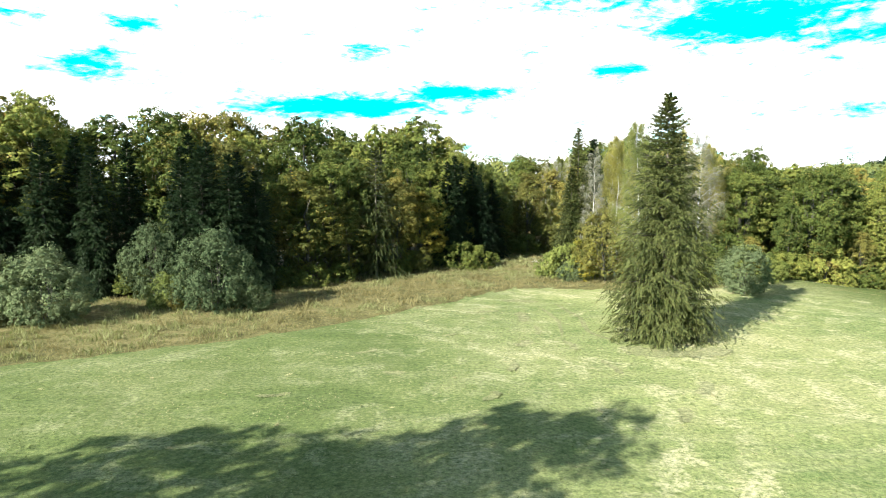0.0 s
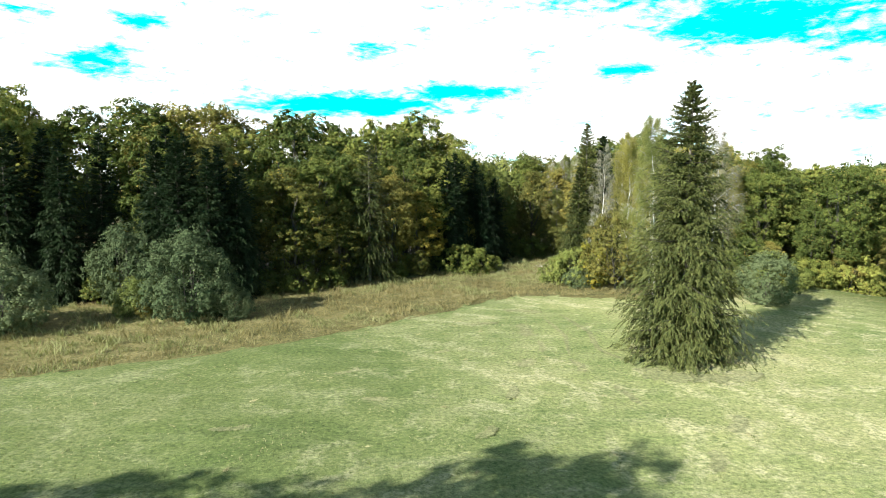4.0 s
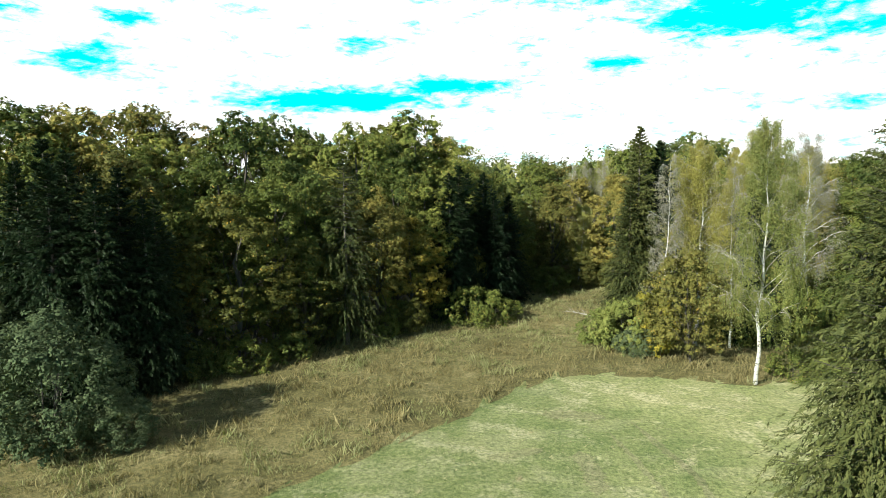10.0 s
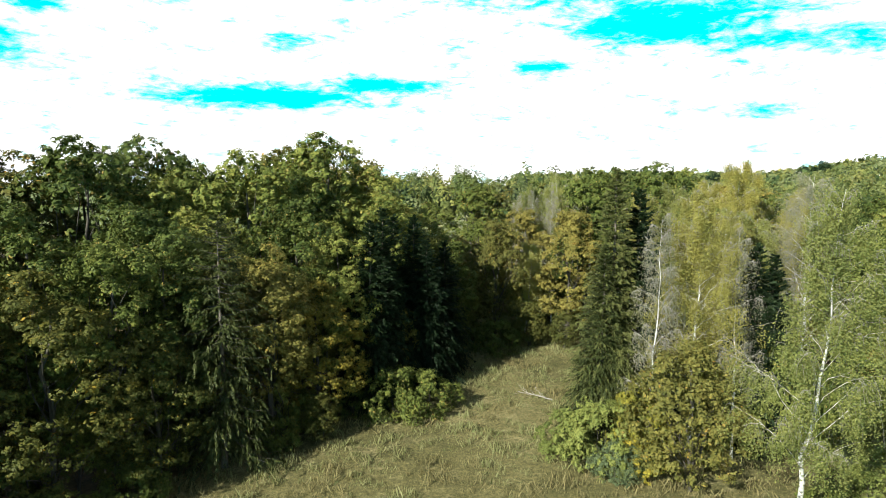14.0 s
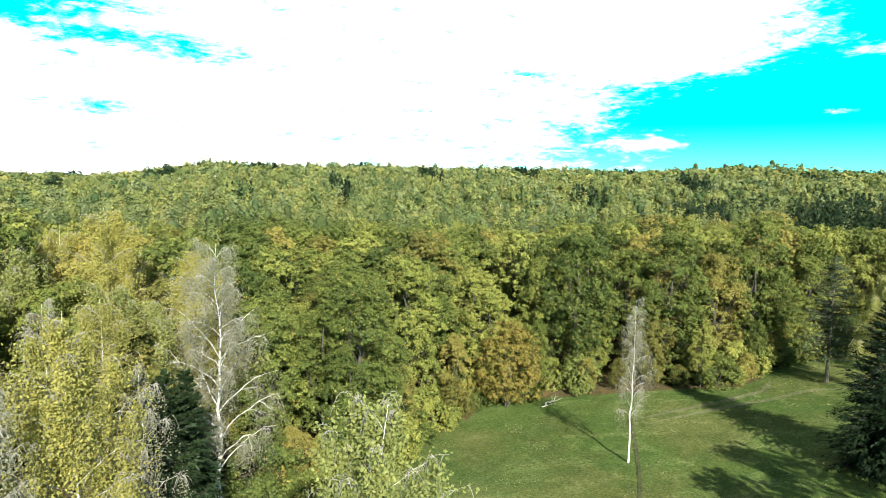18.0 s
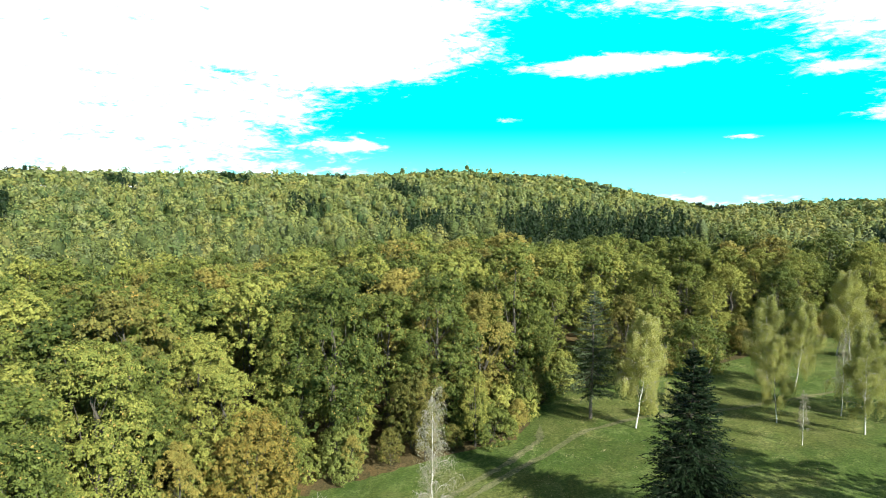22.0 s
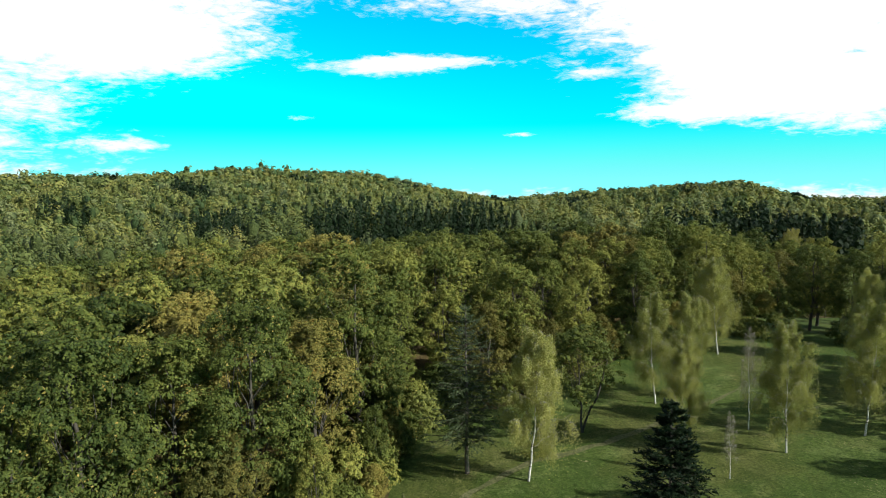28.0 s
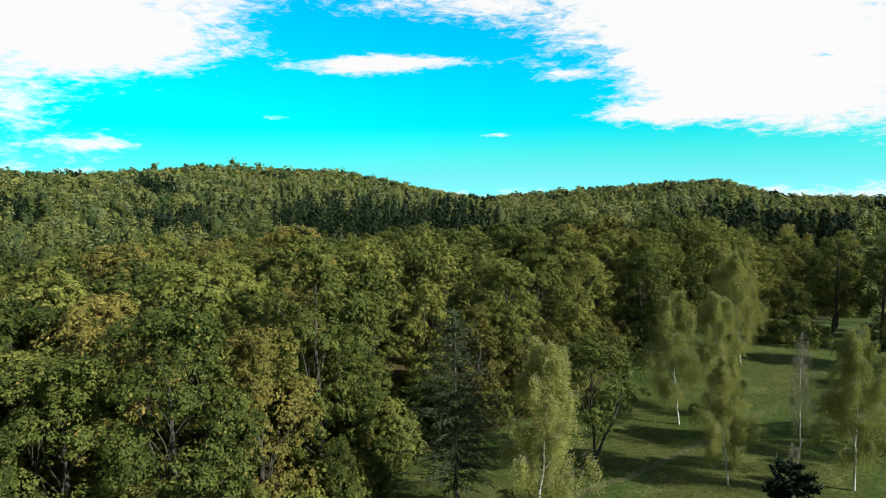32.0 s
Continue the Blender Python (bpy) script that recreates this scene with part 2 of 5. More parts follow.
def turf(name, stops, straw, bare, scale=1.0, lush=False):
    """Grass sheets: patches of green and dry hay, fine blades, a little bump."""
    m, n = material(name)
    at = n.add("ShaderNodeNewGeometry").outputs["Position"]
    big = n.noise(at, 0.045 * scale, 4.0, 0.6)
    mid = n.noise(at, 0.33 * scale, 5.0, 0.65)
    fine = n.noise(at, 2.3, 6.0, 0.75)
    blade = n.noise(at, 11.0, 3.0, 0.8)
    mottle = n.noise(at, 2.9, 5.0, 0.85)
    fleck = n.noise(at, 5.5, 4.0, 0.7)
    mixn = n.math("ADD", n.math("MULTIPLY", big, 0.5), n.math("MULTIPLY", mid, 0.3))
    mixn = n.math("ADD", mixn, n.math("MULTIPLY", fine, 0.2))
    col = n.ramp(mixn, *stops)
    # rows left by the mower, swinging with the slope
    turn = n.add("ShaderNodeMapping")
    turn.inputs["Rotation"].default_value = (0, 0, radians(38))
    turn.inputs["Scale"].default_value = (0.12, 0.5, 1)
    n.put(turn.inputs[0], at)
    rows = n.noise(turn.outputs[0], 0.9, 4.0, 0.6, 0.6)
    col = n.mix(n.math("MULTIPLY", n.step(rows, 0.5, 0.68), straw[1]), col, straw[0])
    if lush:
        # wheel and mower tracks that swing round in arcs
        far = n.add("ShaderNodeVectorMath")
        far.operation = "DISTANCE"
        n.put(far.inputs[0], at)
        far.inputs[1].default_value = (-14, 52, 0)
        wave = n.math("SINE", n.math("MULTIPLY_ADD", mid, 9.0, n.math("MULTIPLY", far.outputs["Value"], 1.3)))
        arc = n.math("MULTIPLY", n.step(wave, 0.35, 0.95), n.step(n.noise(at, 0.09, 3.0), 0.45, 0.62))
        col = n.mix(n.math("MULTIPLY", n.math("MULTIPLY", arc, n.step(fine, 0.35, 0.6)), 0.75), col, bare)
    dry = n.math("MULTIPLY", n.step(n.noise(at, 0.21, 5.0, 0.7, 0.5), 0.53, 0.66), n.step(fine, 0.36, 0.56))
    col = n.mix(n.math("MULTIPLY", dry, 0.75), col, bare)
    col = n.mix(n.math("MULTIPLY", n.step(blade, 0.38, 0.68), 0.65), col, n.mix(1.0, col, (1.5, 1.45, 1.3), "MULTIPLY"))
    col = n.mix(n.math("MULTIPLY", n.math("SUBTRACT", 1.0, n.step(fine, 0.3, 0.56)), 0.6), col, n.mix(1.0, col, (0.5, 0.55, 0.5), "MULTIPLY"))
    col = n.mix(1.0, col, n.ramp(mottle, (0.34, (0.50, 0.55, 0.48)), (0.5, (1.0, 1.0, 1.0)), (0.66, (1.55, 1.48, 1.42))), "MULTIPLY")
    col = n.mix(n.math("MULTIPLY", n.step(fleck, 0.60, 0.70), n.math("MULTIPLY", n.step(mid, 0.40, 0.58), 0.85)), col, bare)
    if lush:
        # the park meadow to the east, uncut and greener, with shade darkened in
        xyz = n.add("ShaderNodeSeparateXYZ")
        n.put(xyz.inputs[0], at)
        # grass tone falls off to the west and lifts on the open side
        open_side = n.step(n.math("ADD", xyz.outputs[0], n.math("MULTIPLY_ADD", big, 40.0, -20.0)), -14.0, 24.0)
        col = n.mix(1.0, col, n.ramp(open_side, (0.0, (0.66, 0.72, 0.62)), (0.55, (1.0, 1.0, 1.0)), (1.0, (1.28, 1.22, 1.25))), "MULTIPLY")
        east = n.step(n.math("ADD", xyz.outputs[0], n.math("MULTIPLY", big, 30.0)), 62.0, 95.0)
        col = n.mix(n.math("MULTIPLY", east, 0.9), col, n.mix(n.math("MULTIPLY", n.step(n.noise(at, 0.07, 4.0, 0.65), 0.42, 0.62), 0.7), n.mix(1.0, col, (0.195, 0.325, 0.105), "MULTIPLY"), n.mix(1.0, col, (0.31, 0.32, 0.15), "MULTIPLY")))
    p = n.add("ShaderNodeBsdfPrincipled")
    n.put(p.inputs["Base Color"], col)
    p.inputs["Roughness"].default_value = 0.9
    p.inputs["Specular IOR Level"].default_value = 0.15
    bump = n.add("ShaderNodeBump")
    bump.inputs["Strength"].default_value = 0.9
    bump.inputs["Distance"].default_value = 0.12
    n.put(bump.inputs["Height"], n.math("ADD", fine, n.math("MULTIPLY", blade, 0.6)))
    n.links.new(bump.outputs[0], p.inputs["Normal"])
    finish(n, p.outputs[0])
    return m


OAK = foliage("oak_leaves", (0.042, 0.064, 0.017), (0.128, 0.152, 0.034), (0.330, 0.318, 0.075), fleck=(0.30, 0.21, 0.06), holes=(11.0, 0.38, 1.0))
OAK_DRY = foliage("turning_oak_leaves", (0.072, 0.080, 0.022), (0.18, 0.162, 0.042), (0.36, 0.29, 0.075), fleck=(0.32, 0.19, 0.045), holes=(11.0, 0.38, 1.0))
BEECH = foliage("yellow_beech_leaves", (0.045, 0.060, 0.016), (0.12, 0.118, 0.028), (0.31, 0.235, 0.038), fleck=(0.34, 0.22, 0.03), holes=(11.0, 0.43, 1.0))
RUST = foliage("rust_leaves", (0.065, 0.078, 0.022), (0.14, 0.13, 0.032), (0.29, 0.20, 0.045), patch_scale=1.3, holes=(11.0, 0.43, 1.0))
BIRCH = foliage("birch_leaves", (0.19, 0.21, 0.07), (0.36, 0.36, 0.12), (0.54, 0.51, 0.18), through_light=0.4, holes=None)
BIRCH_Y = foliage("yellow_birch_leaves", (0.14, 0.142, 0.045), (0.27, 0.25, 0.072), (0.45, 0.385, 0.10), through_light=0.3, holes=None)
GREY_TWIG = foliage("grey_birch_twigs", (0.155, 0.15, 0.11), (0.25, 0.235, 0.165), (0.345, 0.315, 0.21), holes=None)
WILLOW = foliage("willow_leaves", (0.048, 0.072, 0.033), (0.105, 0.135, 0.064), (0.21, 0.24, 0.12), shine=0.85, holes=None)
SHRUB = foliage("bush_leaves", (0.085, 0.11, 0.03), (0.165, 0.19, 0.05), (0.27, 0.28, 0.075), holes=(11.0, 0.43, 1.0))
SHRUB_Y = foliage("yellow_bush_leaves", (0.17, 0.165, 0.03), (0.30, 0.255, 0.04), (0.44, 0.35, 0.05), holes=(11.0, 0.43, 1.0))
SPRUCE = foliage("spruce_needles", (0.023, 0.033, 0.011), (0.059, 0.069, 0.021), (0.142, 0.148, 0.048), through_light=0.12, holes=(12.0, 0.45, 0.4), patch_scale=1.1)
SPRUCE_D = foliage("dark_spruce_needles", (0.008, 0.018, 0.007), (0.016, 0.030, 0.011), (0.034, 0.050, 0.018), through_light=0.08, holes=(9.0, 0.44, 0.45))
PINE = foliage("pine_needles", (0.038, 0.056, 0.028), (0.072, 0.096, 0.044), (0.12, 0.145, 0.068), through_light=0.1, holes=(12.0, 0.45, 0.5))
REED = foliage("dry_reed_blades", (0.175, 0.148, 0.066), (0.36, 0.305, 0.15), (0.60, 0.51, 0.29), through_light=0.3, holes=None, patch_scale=0.3)
SEDGE = foliage("green_sedge_blades", (0.095, 0.115, 0.04), (0.20, 0.21, 0.085), (0.37, 0.35, 0.18), through_light=0.3, holes=None)
HAY = foliage("hay_wisps", (0.28, 0.24, 0.13), (0.42, 0.37, 0.21), (0.58, 0.51, 0.31), through_light=0.2, holes=None)
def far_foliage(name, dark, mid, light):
    """Leaf sprays of far crowns, and a core under them, coloured dark as shade."""
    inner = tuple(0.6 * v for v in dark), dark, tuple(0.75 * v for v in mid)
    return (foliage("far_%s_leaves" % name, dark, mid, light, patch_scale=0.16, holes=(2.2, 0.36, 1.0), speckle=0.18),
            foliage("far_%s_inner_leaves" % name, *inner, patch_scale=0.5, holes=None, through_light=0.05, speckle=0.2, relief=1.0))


# far leaf colours, lifted paler than near ones to stand for haze
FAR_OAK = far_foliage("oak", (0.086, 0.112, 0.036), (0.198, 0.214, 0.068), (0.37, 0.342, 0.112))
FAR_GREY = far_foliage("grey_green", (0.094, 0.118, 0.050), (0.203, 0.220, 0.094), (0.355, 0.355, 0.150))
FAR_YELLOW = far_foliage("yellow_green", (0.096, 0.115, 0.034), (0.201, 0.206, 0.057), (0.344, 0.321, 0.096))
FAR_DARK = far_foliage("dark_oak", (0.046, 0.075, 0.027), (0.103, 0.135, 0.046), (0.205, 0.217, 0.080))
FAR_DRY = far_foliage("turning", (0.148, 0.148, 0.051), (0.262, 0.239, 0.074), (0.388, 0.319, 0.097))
BARK = bark("oak_bark", (0.028, 0.024, 0.018), (0.075, 0.064, 0.05))
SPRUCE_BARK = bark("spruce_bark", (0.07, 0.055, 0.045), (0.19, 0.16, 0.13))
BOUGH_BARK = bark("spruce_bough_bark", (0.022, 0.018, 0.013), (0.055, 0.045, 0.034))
WHITE_BARK = bark("birch_bark", (0.40, 0.38, 0.35), (0.64, 0.62, 0.58), (0.06, 0.052, 0.046), 3.0)
LIMB_BARK = bark("birch_limb_bark", (0.34, 0.31, 0.27), (0.58, 0.54, 0.48), (0.12, 0.08, 0.07), 3.0)
TWIG = bark("birch_twig_bark", (0.16, 0.145, 0.125), (0.33, 0.30, 0.265))
DEAD_WOOD = bark("bleached_wood", (0.22, 0.20, 0.17), (0.44, 0.40, 0.35))
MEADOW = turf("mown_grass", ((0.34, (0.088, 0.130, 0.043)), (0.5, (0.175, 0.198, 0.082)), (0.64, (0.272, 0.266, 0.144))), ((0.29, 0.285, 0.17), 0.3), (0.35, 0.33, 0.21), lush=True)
TRACK = turf("worn_straw", ((0.34, (0.13, 0.145, 0.065)), (0.5, (0.205, 0.205, 0.105)), (0.64, (0.29, 0.28, 0.16))), ((0.27, 0.26, 0.15), 0.3), (0.34, 0.31, 0.20))
# the straw track in the park meadow's darkened tone
PARK_TRACK = turf("worn_park_grass", ((0.34, (0.075, 0.085, 0.035)), (0.5, (0.115, 0.12, 0.055)), (0.64, (0.17, 0.165, 0.085))), ((0.16, 0.15, 0.08), 0.3), (0.19, 0.175, 0.10))
RUT = turf("rut_soil", ((0.34, (0.035, 0.042, 0.016)), (0.5, (0.06, 0.065, 0.026)), (0.64, (0.10, 0.095, 0.045))), ((0.10, 0.09, 0.04), 0.3), (0.11, 0.09, 0.05))
BED = turf("reed_bed_soil", ((0.35, (0.06, 0.062, 0.024)), (0.5, (0.125, 0.11, 0.046)), (0.68, (0.22, 0.19, 0.09))), ((0.20, 0.17, 0.08), 0.4), (0.24, 0.205, 0.105))
FLOOR = turf("forest_floor", ((0.35, (0.035, 0.035, 0.015)), (0.5, (0.07, 0.055, 0.025)), (0.68, (0.13, 0.09, 0.04))), ((0.16, 0.10, 0.04), 0.5), (0.15, 0.10, 0.05))


UP = np.array([0.0, 0.0, 1.0])


# ---- mesh helpers ----
def sm(a, b, x):
    u = np.clip((np.asarray(x, float) - a) / (b - a), 0, 1)
    return u * u * (3 - 2 * u)


def mesh_of(name, verts, quads, material, smooth=False):
    """A mesh from arrays of corners and four-cornered faces."""
    verts, quads = np.asarray(verts, np.float32).reshape(-1, 3), np.asarray(quads, np.int32).reshape(-1, 4)
    me = bpy.data.meshes.new(name)
    me.vertices.add(len(verts))
    me.vertices.foreach_set("co", verts.ravel())
    me.loops.add(quads.size)
    me.loops.foreach_set("vertex_index", quads.ravel())
    me.polygons.add(len(quads))
    me.polygons.foreach_set("loop_start", np.arange(0, quads.size, 4, dtype=np.int32))
    me.polygons.foreach_set("use_smooth", np.full(len(quads), smooth))
    me.update(calc_edges=True)
    me.materials.append(material)
    return me


def unit(v):
    return v / np.maximum(np.linalg.norm(v, axis=-1, keepdims=True), 1e-9)


def leaves(rng, at, normal, size, slim=0.6, droop=None):
    """A folded four-cornered leaf (or leaf spray) at each place. droop: the way in which its long side points."""
    n = len(at)
    normal = unit(normal)
    side = unit(np.cross(normal, droop if droop is not None else rng.normal(size=(n, 3))))
    along = np.cross(side, normal) if droop is None else unit(droop)
    size = np.broadcast_to(size, n)[:, None] * rng.uniform(0.7, 1.3, (n, 1))
    fold = normal * size * rng.uniform(-0.35, 0.1, (n, 1))
    v = np.stack([at - along * size, at + side * size * slim + fold, at + along * size, at - side * size * slim + fold], 1)
    return v.reshape(-1, 3), np.arange(4 * n).reshape(-1, 4)


def tube(points, radii, sides=6):
    points, radii = np.asarray(points, float), np.asarray(radii, float)
    t = unit(np.gradient(points, axis=0))
    ref = np.where(np.abs(t[:, 2:3]) > 0.9, [[1.0, 0, 0]], [[0, 0, 1.0]])
    u = unit(np.cross(t, ref))
    w = np.cross(t, u)
    ang = np.arange(sides) * 2 * np.pi / sides
    v = points[:, None] + radii[:, None, None] * (np.cos(ang)[None, :, None] * u[:, None] + np.sin(ang)[None, :, None] * w[:, None])
    k, s = np.meshgrid(np.arange(len(points) - 1), np.arange(sides), indexing="ij")
    q = np.stack([k * sides + s, k * sides + (s + 1) % sides, (k + 1) * sides + (s + 1) % sides, (k + 1) * sides + s], -1)
    return v.reshape(-1, 3), q.reshape(-1, 4)


def joined(pieces):
    vs, qs, base = [], [], 0
    for v, q in pieces:
        vs.append(v)
        qs.append(np.asarray(q) + base)
        base += len(v)
    return np.concatenate(vs), np.concatenate(qs)


def part(name, me, parent, label="", kind=""):
    ob = new(name, me)
    ob.parent = parent
    return tagged(ob, label=label, kind=kind)


def thing(name, label, category, group=""):
    return tagged(new(name), label=label, category=category, group=group)


# ---- kinds of trees ----
def bent(rng, foot, tip, n=6, wobble=0.05):
    s = np.linspace(0, 1, n)[:, None]
    p = np.asarray(foot, float) * (1 - s) + np.asarray(tip, float) * s
    p[1:-1] += rng.normal(size=(n - 2, 3)) * wobble * np.linalg.norm(np.subtract(tip, foot))
    return p


def puff_crown(rng, height, radius, base, puffs, per, leaf, squash=0.75, shape=0.0, lump=(0.24, 0.38), low=-0.55, tuft=(0.22, 0.34)):
    """Leaf places on small tufts that sit on the outer side of many boughs, with dark gaps between. shape > 0 narrows the crown towards the top."""
    out = unit(rng.normal(size=(puffs, 3)))
    out[:, 2] = np.where(out[:, 2] < low, -out[:, 2], out[:, 2])
    reach = rng.uniform(0.35, 0.85, (puffs, 1)) ** 0.5 * rng.choice([1.0, 1.0, 0.93, 1.05], (puffs, 1))
    half = (height - base) / 2
    bough = rng.uniform(*lump, puffs) * radius
    c = out * reach * [[radius, radius, half]]
    k = np.clip((c[:, 2] / half + 1) / 2, 0, 1)
    c[:, :2] *= (1 - shape * k)[:, None]
    c[:, 2] = c[:, 2] * 0.92 + base + half
    each = 17
    tufts = max(2, per // each)
    d = unit(rng.normal(size=(puffs, tufts, 3)) * [[[1, 1, 0.8]]] + out[:, None] * 0.75 + [[[0, 0, 0.45]]])
    hub = c[:, None] + d * (bough[:, None] * rng.uniform(0.62, 1.15, (puffs, tufts)))[..., None] * [[[1, 1, squash]]]
    e = unit(rng.normal(size=(puffs, tufts, each, 3)) + d[:, :, None] * 0.7 + [[[[0, 0, 0.35]]]])
    span = (rng.uniform(*tuft, (puffs, tufts)) * bough[:, None])[..., None, None] * rng.uniform(0.5, 1.15, (puffs, tufts, each, 1))
    p = hub[:, :, None] + e * span * [[[[1.15, 1.15, 0.7 + 0.3 * squash]]]]
    nrm = e + d[:, :, None] * 0.5 + rng.normal(size=e.shape) * 0.40 + [[[[0, 0, 0.3]]]]
    return c, bough, leaves(rng, p.reshape(-1, 3), nrm.reshape(-1, 3), leaf)


def broad_tree(name, label, seed, height, radius, base, leaf_mat, puffs=60, per=85, leaf=0.34, squash=0.75, shape=0.15, group="trees of the wood", wood=None, category="tree", stems=1, lump=(0.20, 0.33), low=-0.6):
    rng = np.random.default_rng(seed)
    tree = thing(name, label, category, group)
    c, bough, (v, q) = puff_crown(rng, height, radius, base, puffs, per, leaf, squash, shape, lump, low)
    wood_pieces, limb_pieces = [], []
    for s in range(stems):
        lean = rng.normal(size=2) * (0.03 if stems == 1 else 0.16) * height
        axis = bent(rng, (rng.normal() * 0.25 * (stems > 1), rng.normal() * 0.25 * (stems > 1), -0.3), (lean[0], lean[1], height * 0.8), 8, 0.012)
        thick = 0.017 * height / stems**0.4
        wood_pieces.append(tube(axis, np.linspace(1, 0.18, 8) * thick, 8))
    for k in rng.permutation(puffs)[:14]:
        low = np.clip((c[k, 2] - 0.25 * height) * 0.75 / height, 0.12, 0.7)
        foot = axis[int(low * 7 / 0.8)]
        limb_pieces.append(tube(bent(rng, foot, c[k], 5, 0.05), np.linspace(0.22, 0.05, 5) * thick, 5))
    part("trunk", mesh_of("trunk", *joined(wood_pieces), wood or BARK, True), tree)
    part("branchwork", mesh_of("branchwork", *joined(limb_pieces), wood or BARK, True), tree, kind="stuff")
    part("crown", mesh_of("crown", v, q, leaf_mat), tree, kind="stuff")
    return tree


def birch(name, label, seed, height, spread, base, leaf_mat, count=4200, leaf=0.07, lean=(0, 0), limbs=26, sparse=1.0, group="birches", thick=0.0085, limb=0.16, rise=0.75):
    """A white trunk, rising limbs that fork and arch over, and small leaves on hanging twigs."""
    rng = np.random.default_rng(seed)
    tree = thing(name, label, "tree", group)
    s = np.linspace(0, 1, 14)
    axis = np.stack([lean[0] * height * (s - 0.35 * s**2), lean[1] * height * (s - 0.35 * s**2), s * height * 0.95 - 0.2], 1)
    axis[2:-1, :2] += rng.normal(size=(11, 2)) * 0.005 * height
    trunk = tube(axis, (np.linspace(1, 0.1, 14) ** 1.5 + 0.01) * thick * height, 8)
    wood, twigs, spots = [], [], []
    r = np.linspace(0, 1, 7)[:, None]

    def on(line, f):
        return np.array([np.interp(f, np.linspace(0, 1, len(line)), line[:, i]) for i in range(3)])

    def hung(line, n, length):
        for f in rng.uniform(0.3, 1.0, n):
            tw = np.linspace(0, 1, 5)[:, None]
            side = unit(rng.normal(size=3) * [1, 1, 0.35])
            span = length * rng.uniform(0.6, 1.3)
            sub = on(line, f) + side * span * 0.45 * tw + UP * span * (0.25 * tw - 0.95 * tw**2)
            twigs.append(tube(sub, np.linspace(0.014, 0.004, 5), 3))
            spots.append(sub)
        spots.append(line[2:])

    for k in range(limbs):
        u = base / height + (0.98 - base / height) * (k + rng.uniform(0, 0.8)) / limbs
        foot = np.array([np.interp(u, s, axis[:, i]) for i in range(3)])
        ang = k * 2.4 + rng.uniform(-0.5, 0.5)
        reach = spread * (1.0 - 0.72 * max(0, (u - 0.35) / 0.65)) * rng.uniform(0.6, 1.12) * (0.7 + 0.3 * min(1, (u - base / height) * 8))
        out = np.array([math.cos(ang), math.sin(ang), 0])
        lift = rise * rng.uniform(0.7, 1.25)
        line = foot + out * reach * r**1.1 + UP * reach * lift * (1.35 * r - 0.45 * r**2.4)
        line[1:] += rng.normal(size=(6, 3)) * 0.022 * reach
        fat = thick * height * limb * (1.2 - u)
        wood.append(tube(line, np.linspace(1, 0.16, 7) * fat, 5))
        hung(line, 7, 0.28 * reach + 0.5)
        for j in range(3):
            f = rng.uniform(0.25, 0.75)
            way = out * 0.7 + rng.normal(size=3) * [0.55, 0.55, 0.3] + UP * 0.5 * rise
            fork = on(line, f) + unit(way) * reach * 0.48 * (1.15 - f) * r + rng.normal(size=(7, 3)) * 0.012 * reach * r - UP * 0.12 * reach * r**2.5
            wood.append(tube(fork, np.linspace(0.5, 0.12, 7) * fat, 4))
            hung(fork, 6, 0.22 * reach + 0.4)
    places = np.concatenate(spots)
    pick = places[rng.integers(0, len(places), count)] + rng.normal(size=(count, 3)) * 0.17
    pick[:, 2] -= rng.gamma(1.6, 0.55, count) * sparse
    lv = leaves(rng, pick, rng.normal(size=(count, 3)) + [0, 0, 0.3], leaf, 0.62)
    part("trunk", mesh_of("trunk", *trunk, WHITE_BARK, True), tree, "white birch trunk with dark scars")
    part("branchwork", mesh_of("branchwork", *joined(wood), LIMB_BARK, True), tree, kind="stuff")
    part("twig_work", mesh_of("twig_work", *joined(twigs), TWIG, True), tree, kind="stuff")
    part("crown", mesh_of("crown", *lv, leaf_mat), tree, kind="stuff")
    return tree


